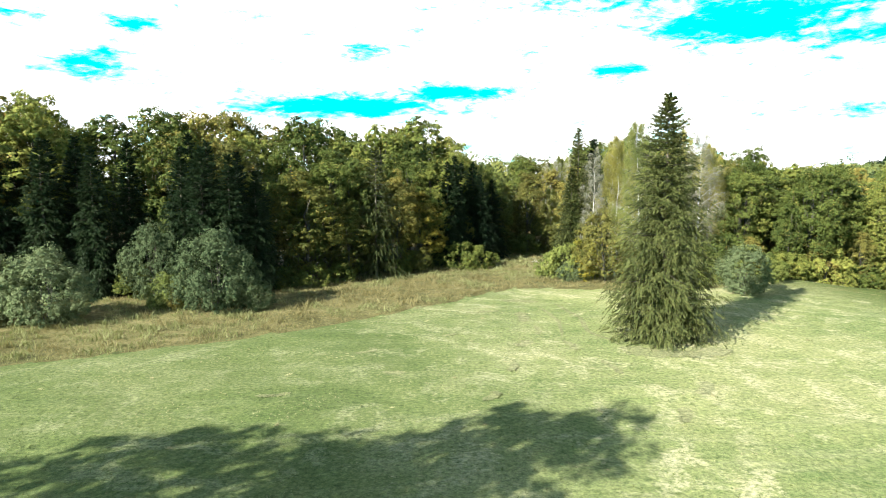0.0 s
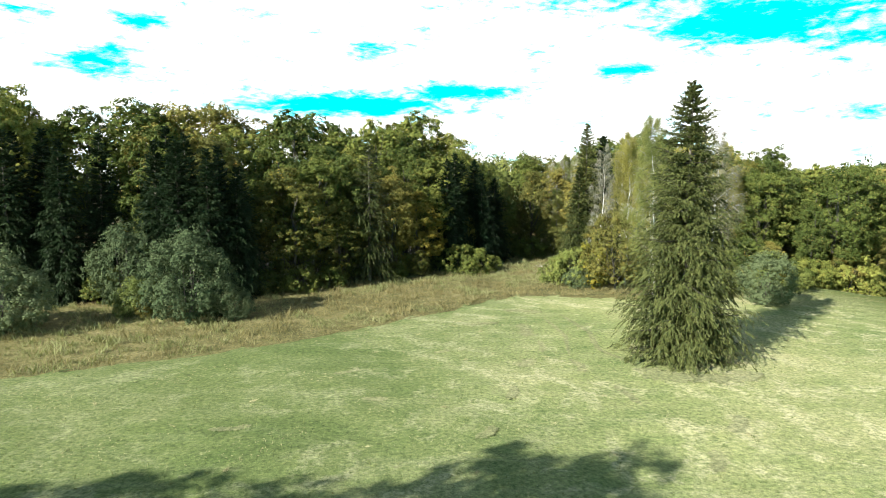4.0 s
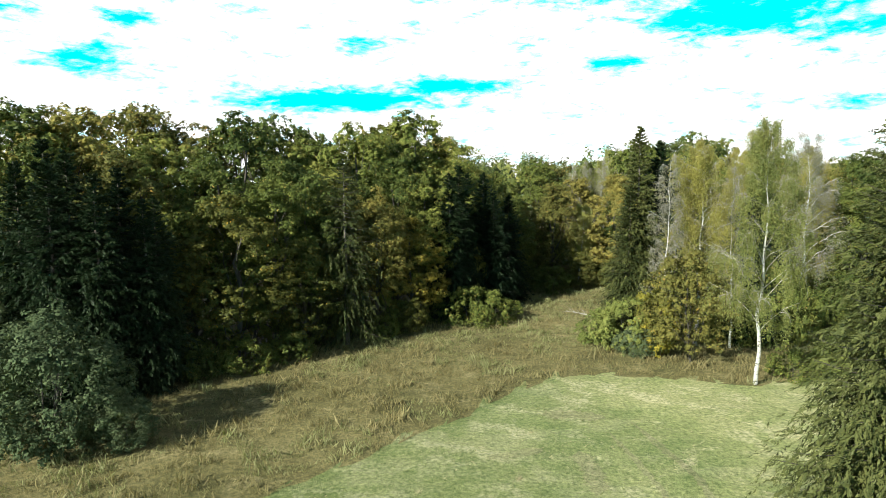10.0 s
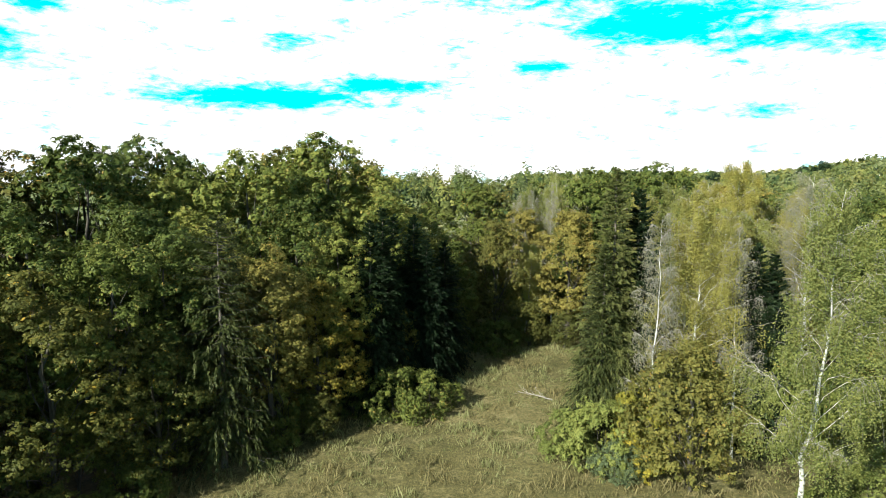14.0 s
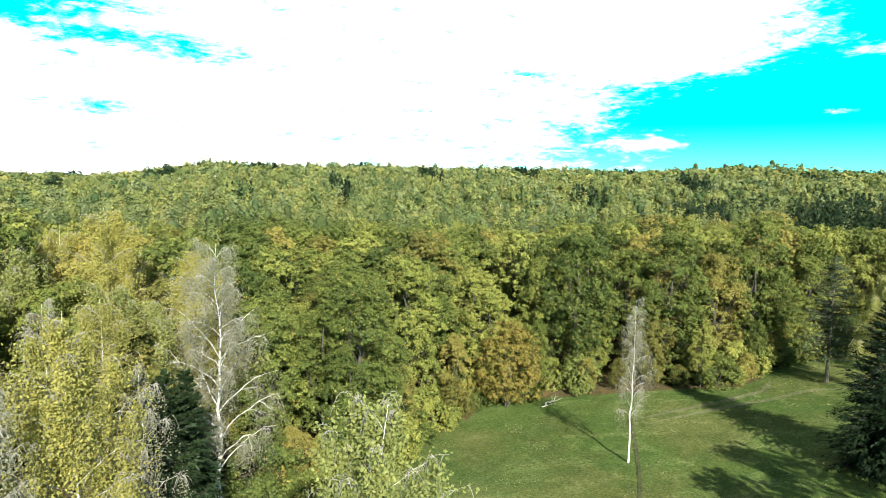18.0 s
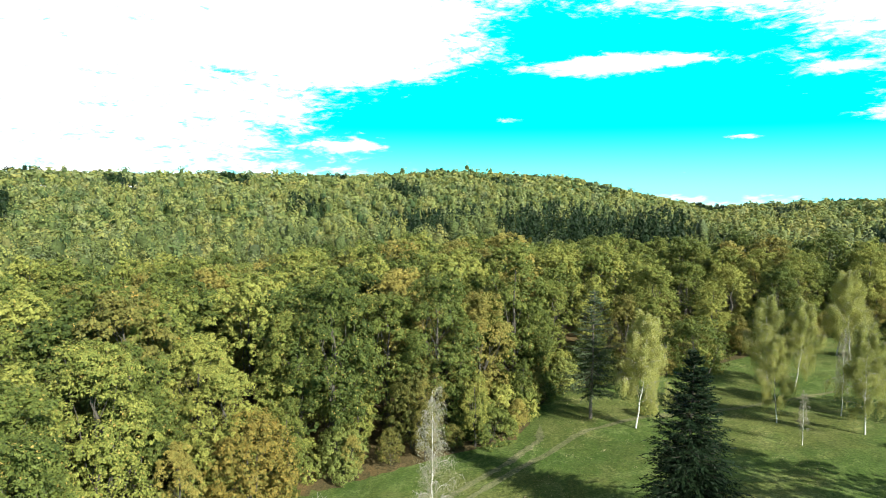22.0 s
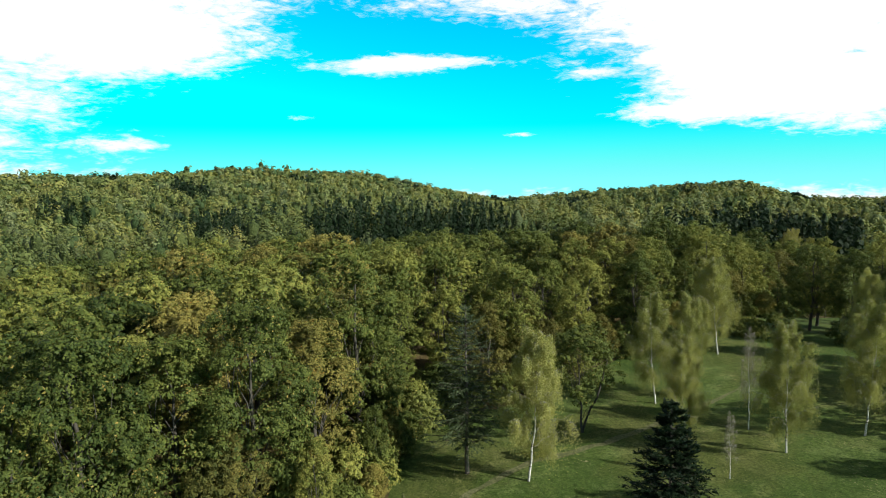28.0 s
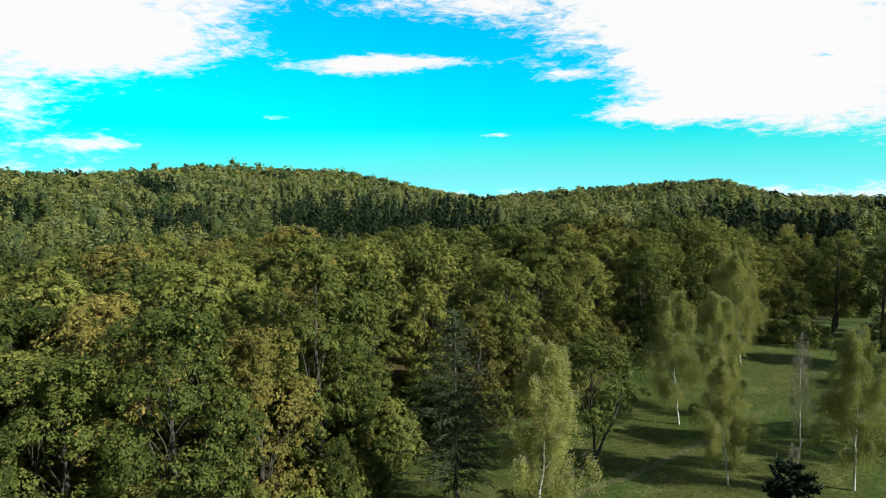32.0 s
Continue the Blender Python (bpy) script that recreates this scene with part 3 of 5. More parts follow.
def spruce(name, label, seed, height, radius, leaf_mat, whorl=0.42, arms=9, fingers=8, base=0.3, droop=0.35, size=0.30, ragged=0.15, group="spruces", gap=0.0, power=0.8, slim=0.26, hang=1.0, tip=1.0):
    """Arms that hang and lift at the tip, winding up the trunk, each with fingers of twigs that hang from it like a fringe."""
    rng = np.random.default_rng(seed)
    tree = thing(name, label, "tree", group)
    trunk = tube(np.stack([rng.normal(size=10) * 0.05, rng.normal(size=10) * 0.05, np.linspace(-0.3, height, 10)], 1), np.linspace(1, 0.04, 10) * height * 0.0145, 8)
    zs, az, ln = [], [], []
    z, turn = base, 0.0
    while z < height - 0.15:
        k = (z - base) / (height - base)
        turn += 2.39996 + rng.uniform(-0.45, 0.45)
        z += whorl / (arms * (0.55 + 0.45 * (1 - k))) * rng.uniform(0.5, 1.5)
        if rng.uniform() < gap * (1 - k):
            continue
        zs.append(min(z + rng.uniform(-0.3, 0.3), height - 0.1))
        az.append(turn)
        ln.append((radius * (1 - k) ** power * (0.86 + 0.14 * min(1, k * 12)) + 0.14) * rng.uniform(1 - 2.0 * ragged, 1 + 0.8 * ragged))
    zs, az, ln = map(np.array, (zs, az, ln))
    m = len(zs)
    out = np.stack([np.cos(az), np.sin(az), 0 * az], 1)
    side = np.stack([-np.sin(az), np.cos(az), 0 * az], 1)
    high = np.clip(zs / height, 0, 1)
    dr = droop * (1.25 - 1.35 * high) + rng.normal(size=m) * 0.10

    def along(f):
        return out * (ln * f)[:, None] + np.stack([0 * f, 0 * f, zs - ln * dr * (f * 1.5 - 0.8 * f**2) + 0.3 * ln * f**3 * high], 1)

    arm_lines = np.stack([along(np.full(m, v)) for v in np.linspace(0.02, 1, 5)], 1)
    arm_pieces = [tube(line, np.linspace(0.045, 0.008, 5) * max(1, radius / 4), 3) for line in arm_lines[:: max(1, m // 260)]]
    # the fingers: where they leave the arm, and which way they go
    fs = np.linspace(0.22, 1.0, fingers)[None] + rng.uniform(-0.06, 0.06, (m, fingers))
    root = np.stack([along(fs[:, j]) for j in range(fingers)], 1)
    swing = np.where(np.arange(fingers) % 2 == 0, 1.0, -1.0)[None, :, None] * rng.uniform(0.15, 1.0, (m, fingers, 1))
    swing[:, -1] *= 0.2
    low = (1.0 - high)[:, None, None]
    way = unit(out[:, None] * rng.uniform(0.45, 0.95, (m, fingers, 1)) + side[:, None] * swing - UP * hang * (0.15 + 0.75 * low) * rng.uniform(0.3, 1.35, (m, fingers, 1)) + UP * 0.45 * high[:, None, None] ** 2)
    length = (0.16 + 0.30 * (1 - 0.62 * np.abs(fs - 0.45))) * ln[:, None] * rng.uniform(0.55, 1.15, (m, fingers)) * tip
    length = np.minimum(length, 1.7)
    # sprays of needles along each finger, curving down towards its end
    each = 8
    g = np.linspace(0.06, 1.0, each)[None, None, :, None] + rng.uniform(-0.05, 0.05, (m, fingers, each, 1))
    pos = root[:, :, None] + way[:, :, None] * length[..., None, None] * g - UP * hang * (0.45 * length[..., None, None] * g**2) * (0.25 + 0.75 * low[..., None])
    pos = pos + rng.normal(size=pos.shape) * 0.045
    flow = way[:, :, None] - UP * hang * 0.9 * g * (0.25 + 0.75 * low[..., None]) + rng.normal(size=pos.shape) * 0.33
    nrm = np.cross(flow, side[:, None, None] * np.sign(swing)[..., None] + rng.normal(size=pos.shape) * 0.45) + out[:, None, None] * 0.35 + UP * 0.4
    nrm = np.where(nrm[..., 2:3] < 0, -nrm, nrm)
    span = size * (0.6 + 0.55 * low[..., 0, None]) * rng.uniform(0.65, 1.25, (m, fingers, each)) * (1.15 - 0.45 * g[..., 0])
    v, q = leaves(rng, pos.reshape(-1, 3), nrm.reshape(-1, 3), span.ravel(), slim, flow.reshape(-1, 3))
    part("trunk", mesh_of("trunk", *trunk, SPRUCE_BARK, True), tree)
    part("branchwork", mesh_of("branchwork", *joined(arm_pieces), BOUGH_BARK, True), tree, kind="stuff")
    part("crown", mesh_of("crown", v, q, leaf_mat), tree, kind="stuff")
    return tree


# ---- the lie of the land ----
CENTRE = (60.0, 90.0)
CREST_BEARING = (-180, -40, 0, 14, 30, 40, 62, 78, 87, 98, 104, 110, 121, 130, 135, 150, 180)
CREST_RISE = (4, 6, 10, 10, 14, 35, 29, 28, 38, 29, 6, -14, -2, 5, -14, -16, 0)


def land(x, y):
    """The ground's height."""
    x, y = np.asarray(x, float), np.asarray(y, float)
    z = sm(50, 95, x) * np.clip(4 - (y - 40) * 0.1, -6, 6)
    dx, dy = x - CENTRE[0], y - CENTRE[1]
    far = np.hypot(dx, dy)
    rise = np.interp(np.degrees(np.arctan2(dx, dy)), CREST_BEARING, CREST_RISE)
    roll = 2.2 * np.sin(x * 0.021 + 1.0) * np.sin(y * 0.017) + 3 * np.sin(x * 0.006) * np.cos(y * 0.0075)
    hill = sm(180, 950, far) ** 1.1 * rise - 0.03 * np.maximum(far - 1000, 0) * (far > 1000)
    fine = 0.10 * np.sin(x * 0.35 + 2 * np.sin(y * 0.13)) * np.sin(y * 0.29) + 0.05 * np.sin(x * 0.9 + y * 0.7)
    bearing = np.degrees(np.arctan2(dx, dy))
    dip = -(6.0 + 7.0 * sm(88, 115, bearing)) * sm(115, 240, far) * (1 - sm(330, 620, far)) * sm(30, 60, bearing)
    return z * (1 - sm(200, 600, far)) + dip + hill + roll * sm(170, 420, far) + fine


def sheet(name, xs, ys, mat, lift=0.0):
    gx, gy = np.meshgrid(xs, ys, indexing="ij")
    v = np.stack([gx, gy, land(gx, gy) + lift], -1)
    i, j = np.meshgrid(np.arange(len(xs) - 1), np.arange(len(ys) - 1), indexing="ij")
    w = len(ys)
    q = np.stack([i * w + j, (i + 1) * w + j, (i + 1) * w + j + 1, i * w + j + 1], -1)
    return new(name, mesh_of(name, v, q, mat, True))


def ticks(lo, hi, near_lo, near_hi, step, out_steps=26):
    """Even steps over the near stretch, and growing ones out to the ends."""
    left = near_lo - np.geomspace(step * 2, near_lo - lo, out_steps)[::-1]
    right = near_hi + np.geomspace(step * 2, hi - near_hi, out_steps)
    return np.concatenate([left, np.arange(near_lo, near_hi + step / 2, step), right])


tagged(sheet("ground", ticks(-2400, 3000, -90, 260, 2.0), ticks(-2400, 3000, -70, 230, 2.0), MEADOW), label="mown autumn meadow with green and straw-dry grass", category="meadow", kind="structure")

# edges of the woods and of the reed bed, as lines x, y on the plan
REED_EDGE = [(-120, 34), (-60, 50), (-32, 64), (-17, 73), (1, 91), (7, 98), (11.5, 101.8), (16, 103.2), (21, 102.6), (30, 99), (46, 103)]
WEST_WOOD = [(-140, 70), (-75, 86), (-50, 93), (-36, 99), (-23, 107), (-12, 119), (0, 127), (9, 138), (13, 165), (20, 182), (40, 170), (34, 150), (36, 140)]
EAST_WOOD = [(36, 140), (44, 124), (62, 121), (86, 127), (106, 124), (113, 114), (121, 100), (126, 88), (146, 80), (150, 60), (158, 41), (166, 24), (178, 4), (192, -30), (200, -60)]


def line_at(line, n=200):
    line = np.array(line, float)
    d = np.r_[0, np.cumsum(np.hypot(*np.diff(line, axis=0).T))]
    s = np.linspace(0, d[-1], n)
    return np.stack([np.interp(s, d, line[:, 0]), np.interp(s, d, line[:, 1])], 1)


def inside(poly, x, y):
    poly, x, y = np.array(poly, float), np.asarray(x), np.asarray(y)
    hit = np.zeros(x.shape, bool)
    for (x0, y0), (x1, y1) in zip(poly, np.roll(poly, -1, 0)):
        cross = (y0 > y) != (y1 > y)
        hit ^= cross & (x < (x1 - x0) * (y - y0) / (y1 - y0 + 1e-12) + x0)
    return hit


WEST_AREA = WEST_WOOD + [(36, 420), (-400, 420), (-400, 70)]
EAST_AREA = EAST_WOOD + [(260, -60), (420, -60), (420, 420), (36, 420)]
REED_AREA = REED_EDGE + [(44, 124), (36, 140)] + WEST_WOOD[::-1][1:]


def strip_bed(name, edge, far, mat, lift, rows=24, cols=160):
    """A sheet between two lines, laid on the ground."""
    a, b = line_at(edge, cols), line_at(far, cols)
    s = np.linspace(0, 1, rows)[:, None, None]
    p = a[None] * (1 - s) + b[None] * s
    wave = 0.25 * np.sin(np.arange(cols) * 1.7) + 0.2 * np.sin(np.arange(cols) * 0.63)
    p[0, :, 1] += wave
    v = np.concatenate([p, (land(p[..., 0], p[..., 1]) + lift * np.minimum(1, s[:, :, 0] * 30))[..., None]], -1)
    i, j = np.meshgrid(np.arange(rows - 1), np.arange(cols - 1), indexing="ij")
    q = np.stack([i * cols + j, i * cols + j + 1, (i + 1) * cols + j + 1, (i + 1) * cols + j], -1)
    return new(name, mesh_of(name, v, q, mat, True))


tagged(strip_bed("reed_bed", REED_EDGE, WEST_WOOD, BED, 0.06), label="damp ground under dry reeds and sedge", category="reed bed", kind="structure")
tagged(strip_bed("forest_floor", WEST_WOOD, [(-140, 330), (30, 330), (36, 300)], FLOOR, 0.3), label="dark leaf litter under the western wood", category="forest floor", kind="structure")
tagged(strip_bed("forest_floor", EAST_WOOD, [(36, 330), (200, 330), (330, 200), (330, -60)], FLOOR, 0.3), label="dark leaf litter under the eastern wood", category="forest floor", kind="structure")


# ---- planting ----
def turned(x, y, scale=1.0, turn=0.0, tall=1.0, lift=0.0):
    return pose(x, y, float(land(x, y)) + lift, 0, 0, turn) @ Matrix.Diagonal((scale, scale, scale * tall, 1))


def plant(model, x, y, scale=1.0, turn=0.0, tall=1.0, label=""):
    made = copy_thing(model, turned(x, y, scale, turn, tall))
    return tagged(made, label=label)


def settle(model, x, y, scale=1.0, turn=0.0, tall=1.0):
    model.matrix_basis = turned(x, y, scale, turn, tall)
    return model


# single trees of the meadow
settle(spruce("spruce_tree", "tall lone spruce with drooping olive-green boughs on the meadow", 11, 26.8, 6.5, SPRUCE, whorl=0.42, arms=15, fingers=11, size=0.30, droop=0.30, ragged=0.24, power=0.70, slim=0.34, hang=0.9, tip=0.85), 24.6, 69.9)
settle(spruce("spruce_tree", "dark lone spruce standing in the park meadow", 12, 20.0, 5.3, SPRUCE_D, whorl=0.5, arms=15, fingers=9, size=0.30, droop=0.12, ragged=0.2, slim=0.40, hang=0.4, power=0.7), 97.4, 72.0)

# models of the wood's trees, each planted many times below
oaks = [broad_tree("oak_tree", "broad green oak with lumpy boughs at the wood's edge", 20 + k, 24, r, b, OAK, 105, 289, 0.145, group="oaks", lump=(0.15, 0.29), low=-0.85) for k, (r, b) in enumerate(((5.9, 1.0), (5.3, 1.6), (6.4, 1.4)))]
dry_oaks = [broad_tree("oak_tree", "oak turning yellow-brown at the wood's edge", 30 + k, 23, r, b, OAK_DRY, 100, 289, 0.145, group="oaks", lump=(0.15, 0.29), low=-0.85) for k, (r, b) in enumerate(((5.7, 1.0), (5.2, 1.4)))]
# every model of the inner wood is an oak, with larger leaf sprays
tall_trees = [broad_tree(name, label, 40 + k, 24, r, b, m, 84, 143, 0.21, group="trees of the inner wood", lump=(0.16, 0.30)) for k, (name, label, r, b, m) in enumerate((("hornbeam_tree", "tall green oak in the inner wood", 6.2, 3, OAK), ("linden_tree", "tall slim green oak in the inner wood", 5.6, 4, OAK), ("hornbeam_tree", "oak turning yellow-brown in the inner wood", 5.9, 3, OAK_DRY)))]
beeches = [broad_tree("beech_tree", "beech with layered yellow-green boughs at the wood's edge", 50 + k, 20, 7.4, 0.4, BEECH, 170, 136, 0.16, squash=0.35, shape=0.4, group="beeches", lump=(0.13, 0.24), low=-0.9) for k in range(2)]
dark_spruces = [spruce("spruce_tree", "dark blue-green spruce at the wood's edge", 60 + k, 24, r * 1.15, SPRUCE_D, whorl=0.55, arms=12, fingers=8, size=0.36, droop=0.35, ragged=0.22, slim=0.40, hang=0.8, power=0.7) for k, r in enumerate((3.6, 4.3))]
old_spruce = spruce("spruce_tree", "old thinning spruce with a bare lower trunk and hanging boughs", 64, 23, 5.2, SPRUCE, whorl=0.62, arms=9, fingers=7, slim=0.36, size=0.34, droop=0.55, ragged=0.28, gap=0.3, base=2.0, power=0.5, hang=1.4)
slim_spruce = spruce("spruce_tree", "slim tall spruce with a pointed top", 65, 28, 4.4, SPRUCE, whorl=0.5, arms=12, fingers=8, size=0.30, slim=0.4, droop=0.25, power=0.75, hang=0.7)
willow = broad_tree("willow_shrub", "round grey-green willow shrub at the reed bed", 70, 9.6, 5.6, -0.5, WILLOW, 120, 200, 0.13, squash=1.2, shape=0.25, low=-0.95, group="willow shrubs", category="shrub", stems=5, lump=(0.16, 0.28))
bush = broad_tree("bush", "dense low green bush", 72, 5, 4.2, -0.6, SHRUB, 60, 150, 0.15, low=-0.95, squash=0.8, group="bushes", category="bush", stems=5)
dark_bush = broad_tree("bush", "dark green bush at the edge of the reeds", 73, 5, 4.6, -0.6, OAK, 60, 150, 0.15, low=-0.95, squash=0.9, group="bushes", category="bush", stems=6)
yellow_bush = broad_tree("bush", "bright yellow autumn bush", 74, 5, 2.6, -0.3, SHRUB_Y, 40, 140, 0.13, low=-0.95, squash=0.8, group="bushes", category="bush", stems=4)
brown_oak = broad_tree("oak_tree", "young oak with brown-olive leaves down to the grass", 75, 13.5, 5.6, 0.2, OAK_DRY, 110, 140, 0.15, low=-0.95, squash=0.6, shape=0.4, group="young oaks", stems=2)
rust_bush = broad_tree("hornbeam_bush", "rust and yellow hornbeam bush at the wood's edge", 76, 12, 5.4, 0, RUST, 110, 140, 0.16, low=-0.95, squash=0.5, shape=0.45, group="bushes", category="bush", stems=3)
pine = spruce("pine_tree", "slender dark pine with a thin bare lower trunk", 77, 20.5, 4.4, PINE, whorl=0.5, arms=8, fingers=7, size=0.26, base=4.2, droop=0.05, ragged=0.32, slim=0.34, power=0.5, group="pines", hang=0.25)
round_tree = broad_tree("alder_tree", "small round olive-green tree on a dark leaning trunk", 78, 14.5, 5.0, 2.4, OAK, 80, 140, 0.15, group="meadow trees", stems=2)
white_birch = birch("birch_tree", "tall birch with a white trunk and thin yellow-green hanging leaves", 80, 27.6, 5.7, 6.5, BIRCH, count=44000, leaf=0.074, lean=(-0.190, -0.40), limbs=36, limb=0.15, rise=0.9)
full_birch = birch("birch_tree", "leafy birch with a pale trunk and yellow-green crown", 81, 20, 5.8, 4.5, BIRCH, count=46000, leaf=0.084, lean=(0.09, 0.05), limbs=32, thick=0.0080, limb=0.19)
yellow_birch = birch("birch_tree", "tall birch with a golden-yellow crown", 82, 24, 5.6, 6.0, BIRCH_Y, count=44000, leaf=0.072, limbs=34, limb=0.19)
bare_birch = birch("birch_tree", "nearly bare grey birch with a thin white trunk", 83, 22, 3.4, 6.0, GREY_TWIG, count=7500, leaf=0.06, lean=(0.03, 0.0), limbs=32, limb=0.22, rise=0.9, thick=0.0068)
forked_birch = birch("birch_tree", "large birch with white forking limbs and a grey-brown crown", 84, 28.5, 7.2, 7.0, GREY_TWIG, count=26000, leaf=0.062, limbs=36, thick=0.0095, limb=0.27, rise=0.72)

# western wood's front, from the willows to the end of the reed bed
rng = np.random.default_rng(5)
for x, y, s, tall in ((-31, 85.5, 1.12, 0.98), (-49, 77, 1.0, 0.95), (-57, 77, 0.95, 0.95), (-66, 75, 1.0, 1.0)):
    plant(willow, x, y, s, rng.uniform(0, 360), tall)
plant(rust_bush, -36.5, 85.0, 0.22, 0, 1.0, "small pinkish-brown bush between willows")
plant(bush, -38.5, 87.5, 0.75, 30, 1.2, "light green bush beside the willows")
plant(willow, -43, 93.5, 0.9, 70, 1.25, "blue-green willow in the wood's shade")
plant(willow, -25.5, 86, 0.45, 40, 0.9, "small grey-green willow bush at the reed bed")
for x, y, s in ((-37, 100, 1.0), (-33, 102, 0.93), (-41, 103, 1.05), (-57, 99, 1.02), (-62, 100, 1.0), (-66, 98, 0.95), (-71, 101, 1.02), (-46, 104, 0.8), (-53, 96, 0.95), (-60, 95, 1.0), (-68, 94, 1.05), (-75, 95, 1.0), (-50, 101, 1.0), (-30, 103, 0.8), (-80, 97, 1.0), (8, 137, 0.78), (4, 140, 0.9), (11, 143, 0.75), (-1, 136, 0.8)):
    plant(dark_spruces[int(rng.integers(2))], x, y, s, rng.uniform(0, 360))
for x, y, s in ((-32.5, 96.5, 0.9), (-36.5, 96, 0.95), (-40, 97, 0.95), (-29.5, 99.5, 0.8)):
    plant(dark_spruces[int(rng.integers(2))], x, y, s, rng.uniform(0, 360))
plant(beeches[0], -24, 109, 1.12, 20, 0.92)
plant(beeches[1], -30, 112, 0.9, 100)
plant(beeches[1], -17, 113, 0.75, 200)
plant(beeches[0], -4.5, 126, 0.82, 300)
settle(old_spruce, -12.3, 116.2, 1.0, 30)
for x, y, sc, kind in ((-17, 117.5, 0.95, oaks[1]), (-9, 122, 0.9, dry_oaks[1]), (-20.5, 113.5, 0.95, oaks[0]), (-3, 131, 0.95, oaks[1])):
    plant(kind, x, y, sc, rng.uniform(0, 360))
for x, y, s in ((-22, 105.5, 0.7), (-18, 109.5, 0.65), (-26, 103, 0.6), (-8, 120, 0.55), (-46, 96, 0.9), (-41, 95, 0.7)):
    plant(dark_bush, x, y, s, rng.uniform(0, 360))
plant(rust_bush, -4, 121.5, 0.42, 0, 1.0, "small rust-brown bush at the wood's edge")
plant(dark_bush, 3.8, 127.5, 1.0, 0)
plant(dark_bush, 7.2, 128.5, 0.85, 70)

# island of birches and bushes beside the reed bed
settle(white_birch, 31.6, 99.8)
settle(slim_spruce, 25.4, 119.8, 0.98)
plant(slim_spruce, 24.0, 118.6, 0.80, 100, 0.9, "shorter olive-green spruce beside the slim tall one")
plant(bare_birch, 26.3, 112.5, 1.12, 0)
plant(dark_spruces[0], 28.8, 121.8, 1.06, 50, 1.0, "tall dark spruce among the birches")
plant(yellow_birch, 31.3, 114.3, 1.14, 0, 1.0, "tall leafy birch with a yellow-green crown")
plant(bare_birch, 35, 113, 1.05, 130, 1.0, "thin leaning birch with a bare white trunk")
settle(forked_birch, 50.5, 125.0)
plant(yellow_birch, 53, 144.0, 1.3, 80)
plant(yellow_birch, 38, 142, 1.1, 200)
for x, y, sc in ((48, 138, 1.1), (57, 148, 1.15), (62, 151, 1.1), (46, 151, 1.15), (66, 144, 1.05), (56, 157, 1.15), (70, 153, 1.1), (61, 139, 0.95), (75, 147, 1.0)):
    plant(yellow_birch if x > 55 else full_birch, x, y, sc * (1.0 if x > 55 else 1.15), rng.uniform(0, 360), rng.uniform(0.92, 1.08), "golden-yellow birch behind the island of birches" if x > 55 else "")
for x, y, sc in ((38, 176, 1.35), (42, 182, 1.4), (34, 186, 1.3), (46, 178, 1.3), (40, 192, 1.45), (49, 188, 1.35)):
    plant(full_birch, x, y, sc, rng.uniform(0, 360), 1.0, "pale yellowish birch beyond the clearing")
plant(yellow_birch, 42.8, 129.3, 1.02, 40, 1.0, "slender birch with a white trunk and a golden crown")
plant(dark_spruces[1], 39, 117, 0.84, 0, 1.0, "dark young spruce among birches")
plant(dark_spruces[0], 43, 120, 0.78, 90, 1.0, "dark young spruce among birches")
settle(brown_oak, 27.6, 108.0)
plant(bush, 20.0, 116.0, 0.8, 0, 1.0, "light green bush at the reed bed's edge")
plant(bush, 22.0, 112.5, 1.05, 100, 1.15, "light green bush at the reed bed's edge")
plant(willow, 22.4, 110.0, 0.45, 50, 0.85, "grey-green willow bush at the reed bed's edge")
plant(yellow_bush, 24.6, 110.2, 0.85, 0)
plant(yellow_bush, 25.2, 111.8, 1.15, 0, 1.35)
plant(dark_bush, 36.5, 101.5, 0.6, 30)
plant(willow, 47, 98, 0.8, 10, 0.95, "grey-green willow bush behind the lone spruce")
plant(dark_bush, 56, 116, 1.1, 0)
for x, y, s, tall in ((41, 115, 1.0, 1.9), (38.5, 120, 1.1, 2.1), (36.5, 116, 0.8, 1.7), (44.5, 117, 0.9, 1.6)):
    plant(dark_bush, x, y, s, rng.uniform(0, 360), tall, "tall dark green shrub in the shade of birches")
for x, y, s in ((50, 112, 0.8), (45, 106, 0.7), (41, 103, 0.6), (58, 112, 0.8)):
    plant(bush, x, y, s, rng.uniform(0, 360))

# park meadow with scattered birches
plant(bare_birch, 90.0, 98.3, 0.98, 0, 1.0, "nearly bare birch with a slim white trunk")
settle(rust_bush, 106.0, 121.5, 1.15, 0, 1.05)
settle(pine, 132.0, 75.8)
plant(full_birch, 126.8, 70.0, 0.95, 230)
settle(round_tree, 135.4, 58.7)
for x, y, s, turn in ((139, 45.2, 0.85, 0), (139.6, 40.5, 0.8, 180), (151.5, 24.8, 0.88, 30), (155.2, 25.3, 0.85, 200), (119.4, 41.0, 0.82, 90), (118.4, 30.7, 0.85, 240)):
    plant(full_birch, x, y, s, turn)
plant(full_birch, 125.3, 50.0, 0.68, 30, 1.0, "slender birch with orange-brown leaves")
plant(bare_birch, 126.0, 40.5, 0.62, 30, 1.0, "thin bare birch sapling on the meadow")
for x, y, s in ((140.5, 41.5, 0.22), (132, 67, 0.35)):
    plant(dark_bush, x, y, s, 0)
for x, y, s in ((155.5, 9.5, 0.9), (149, -2, 1.0), (160, 12, 0.7)):
    plant(dark_bush, x, y, s, rng.uniform(0, 360))
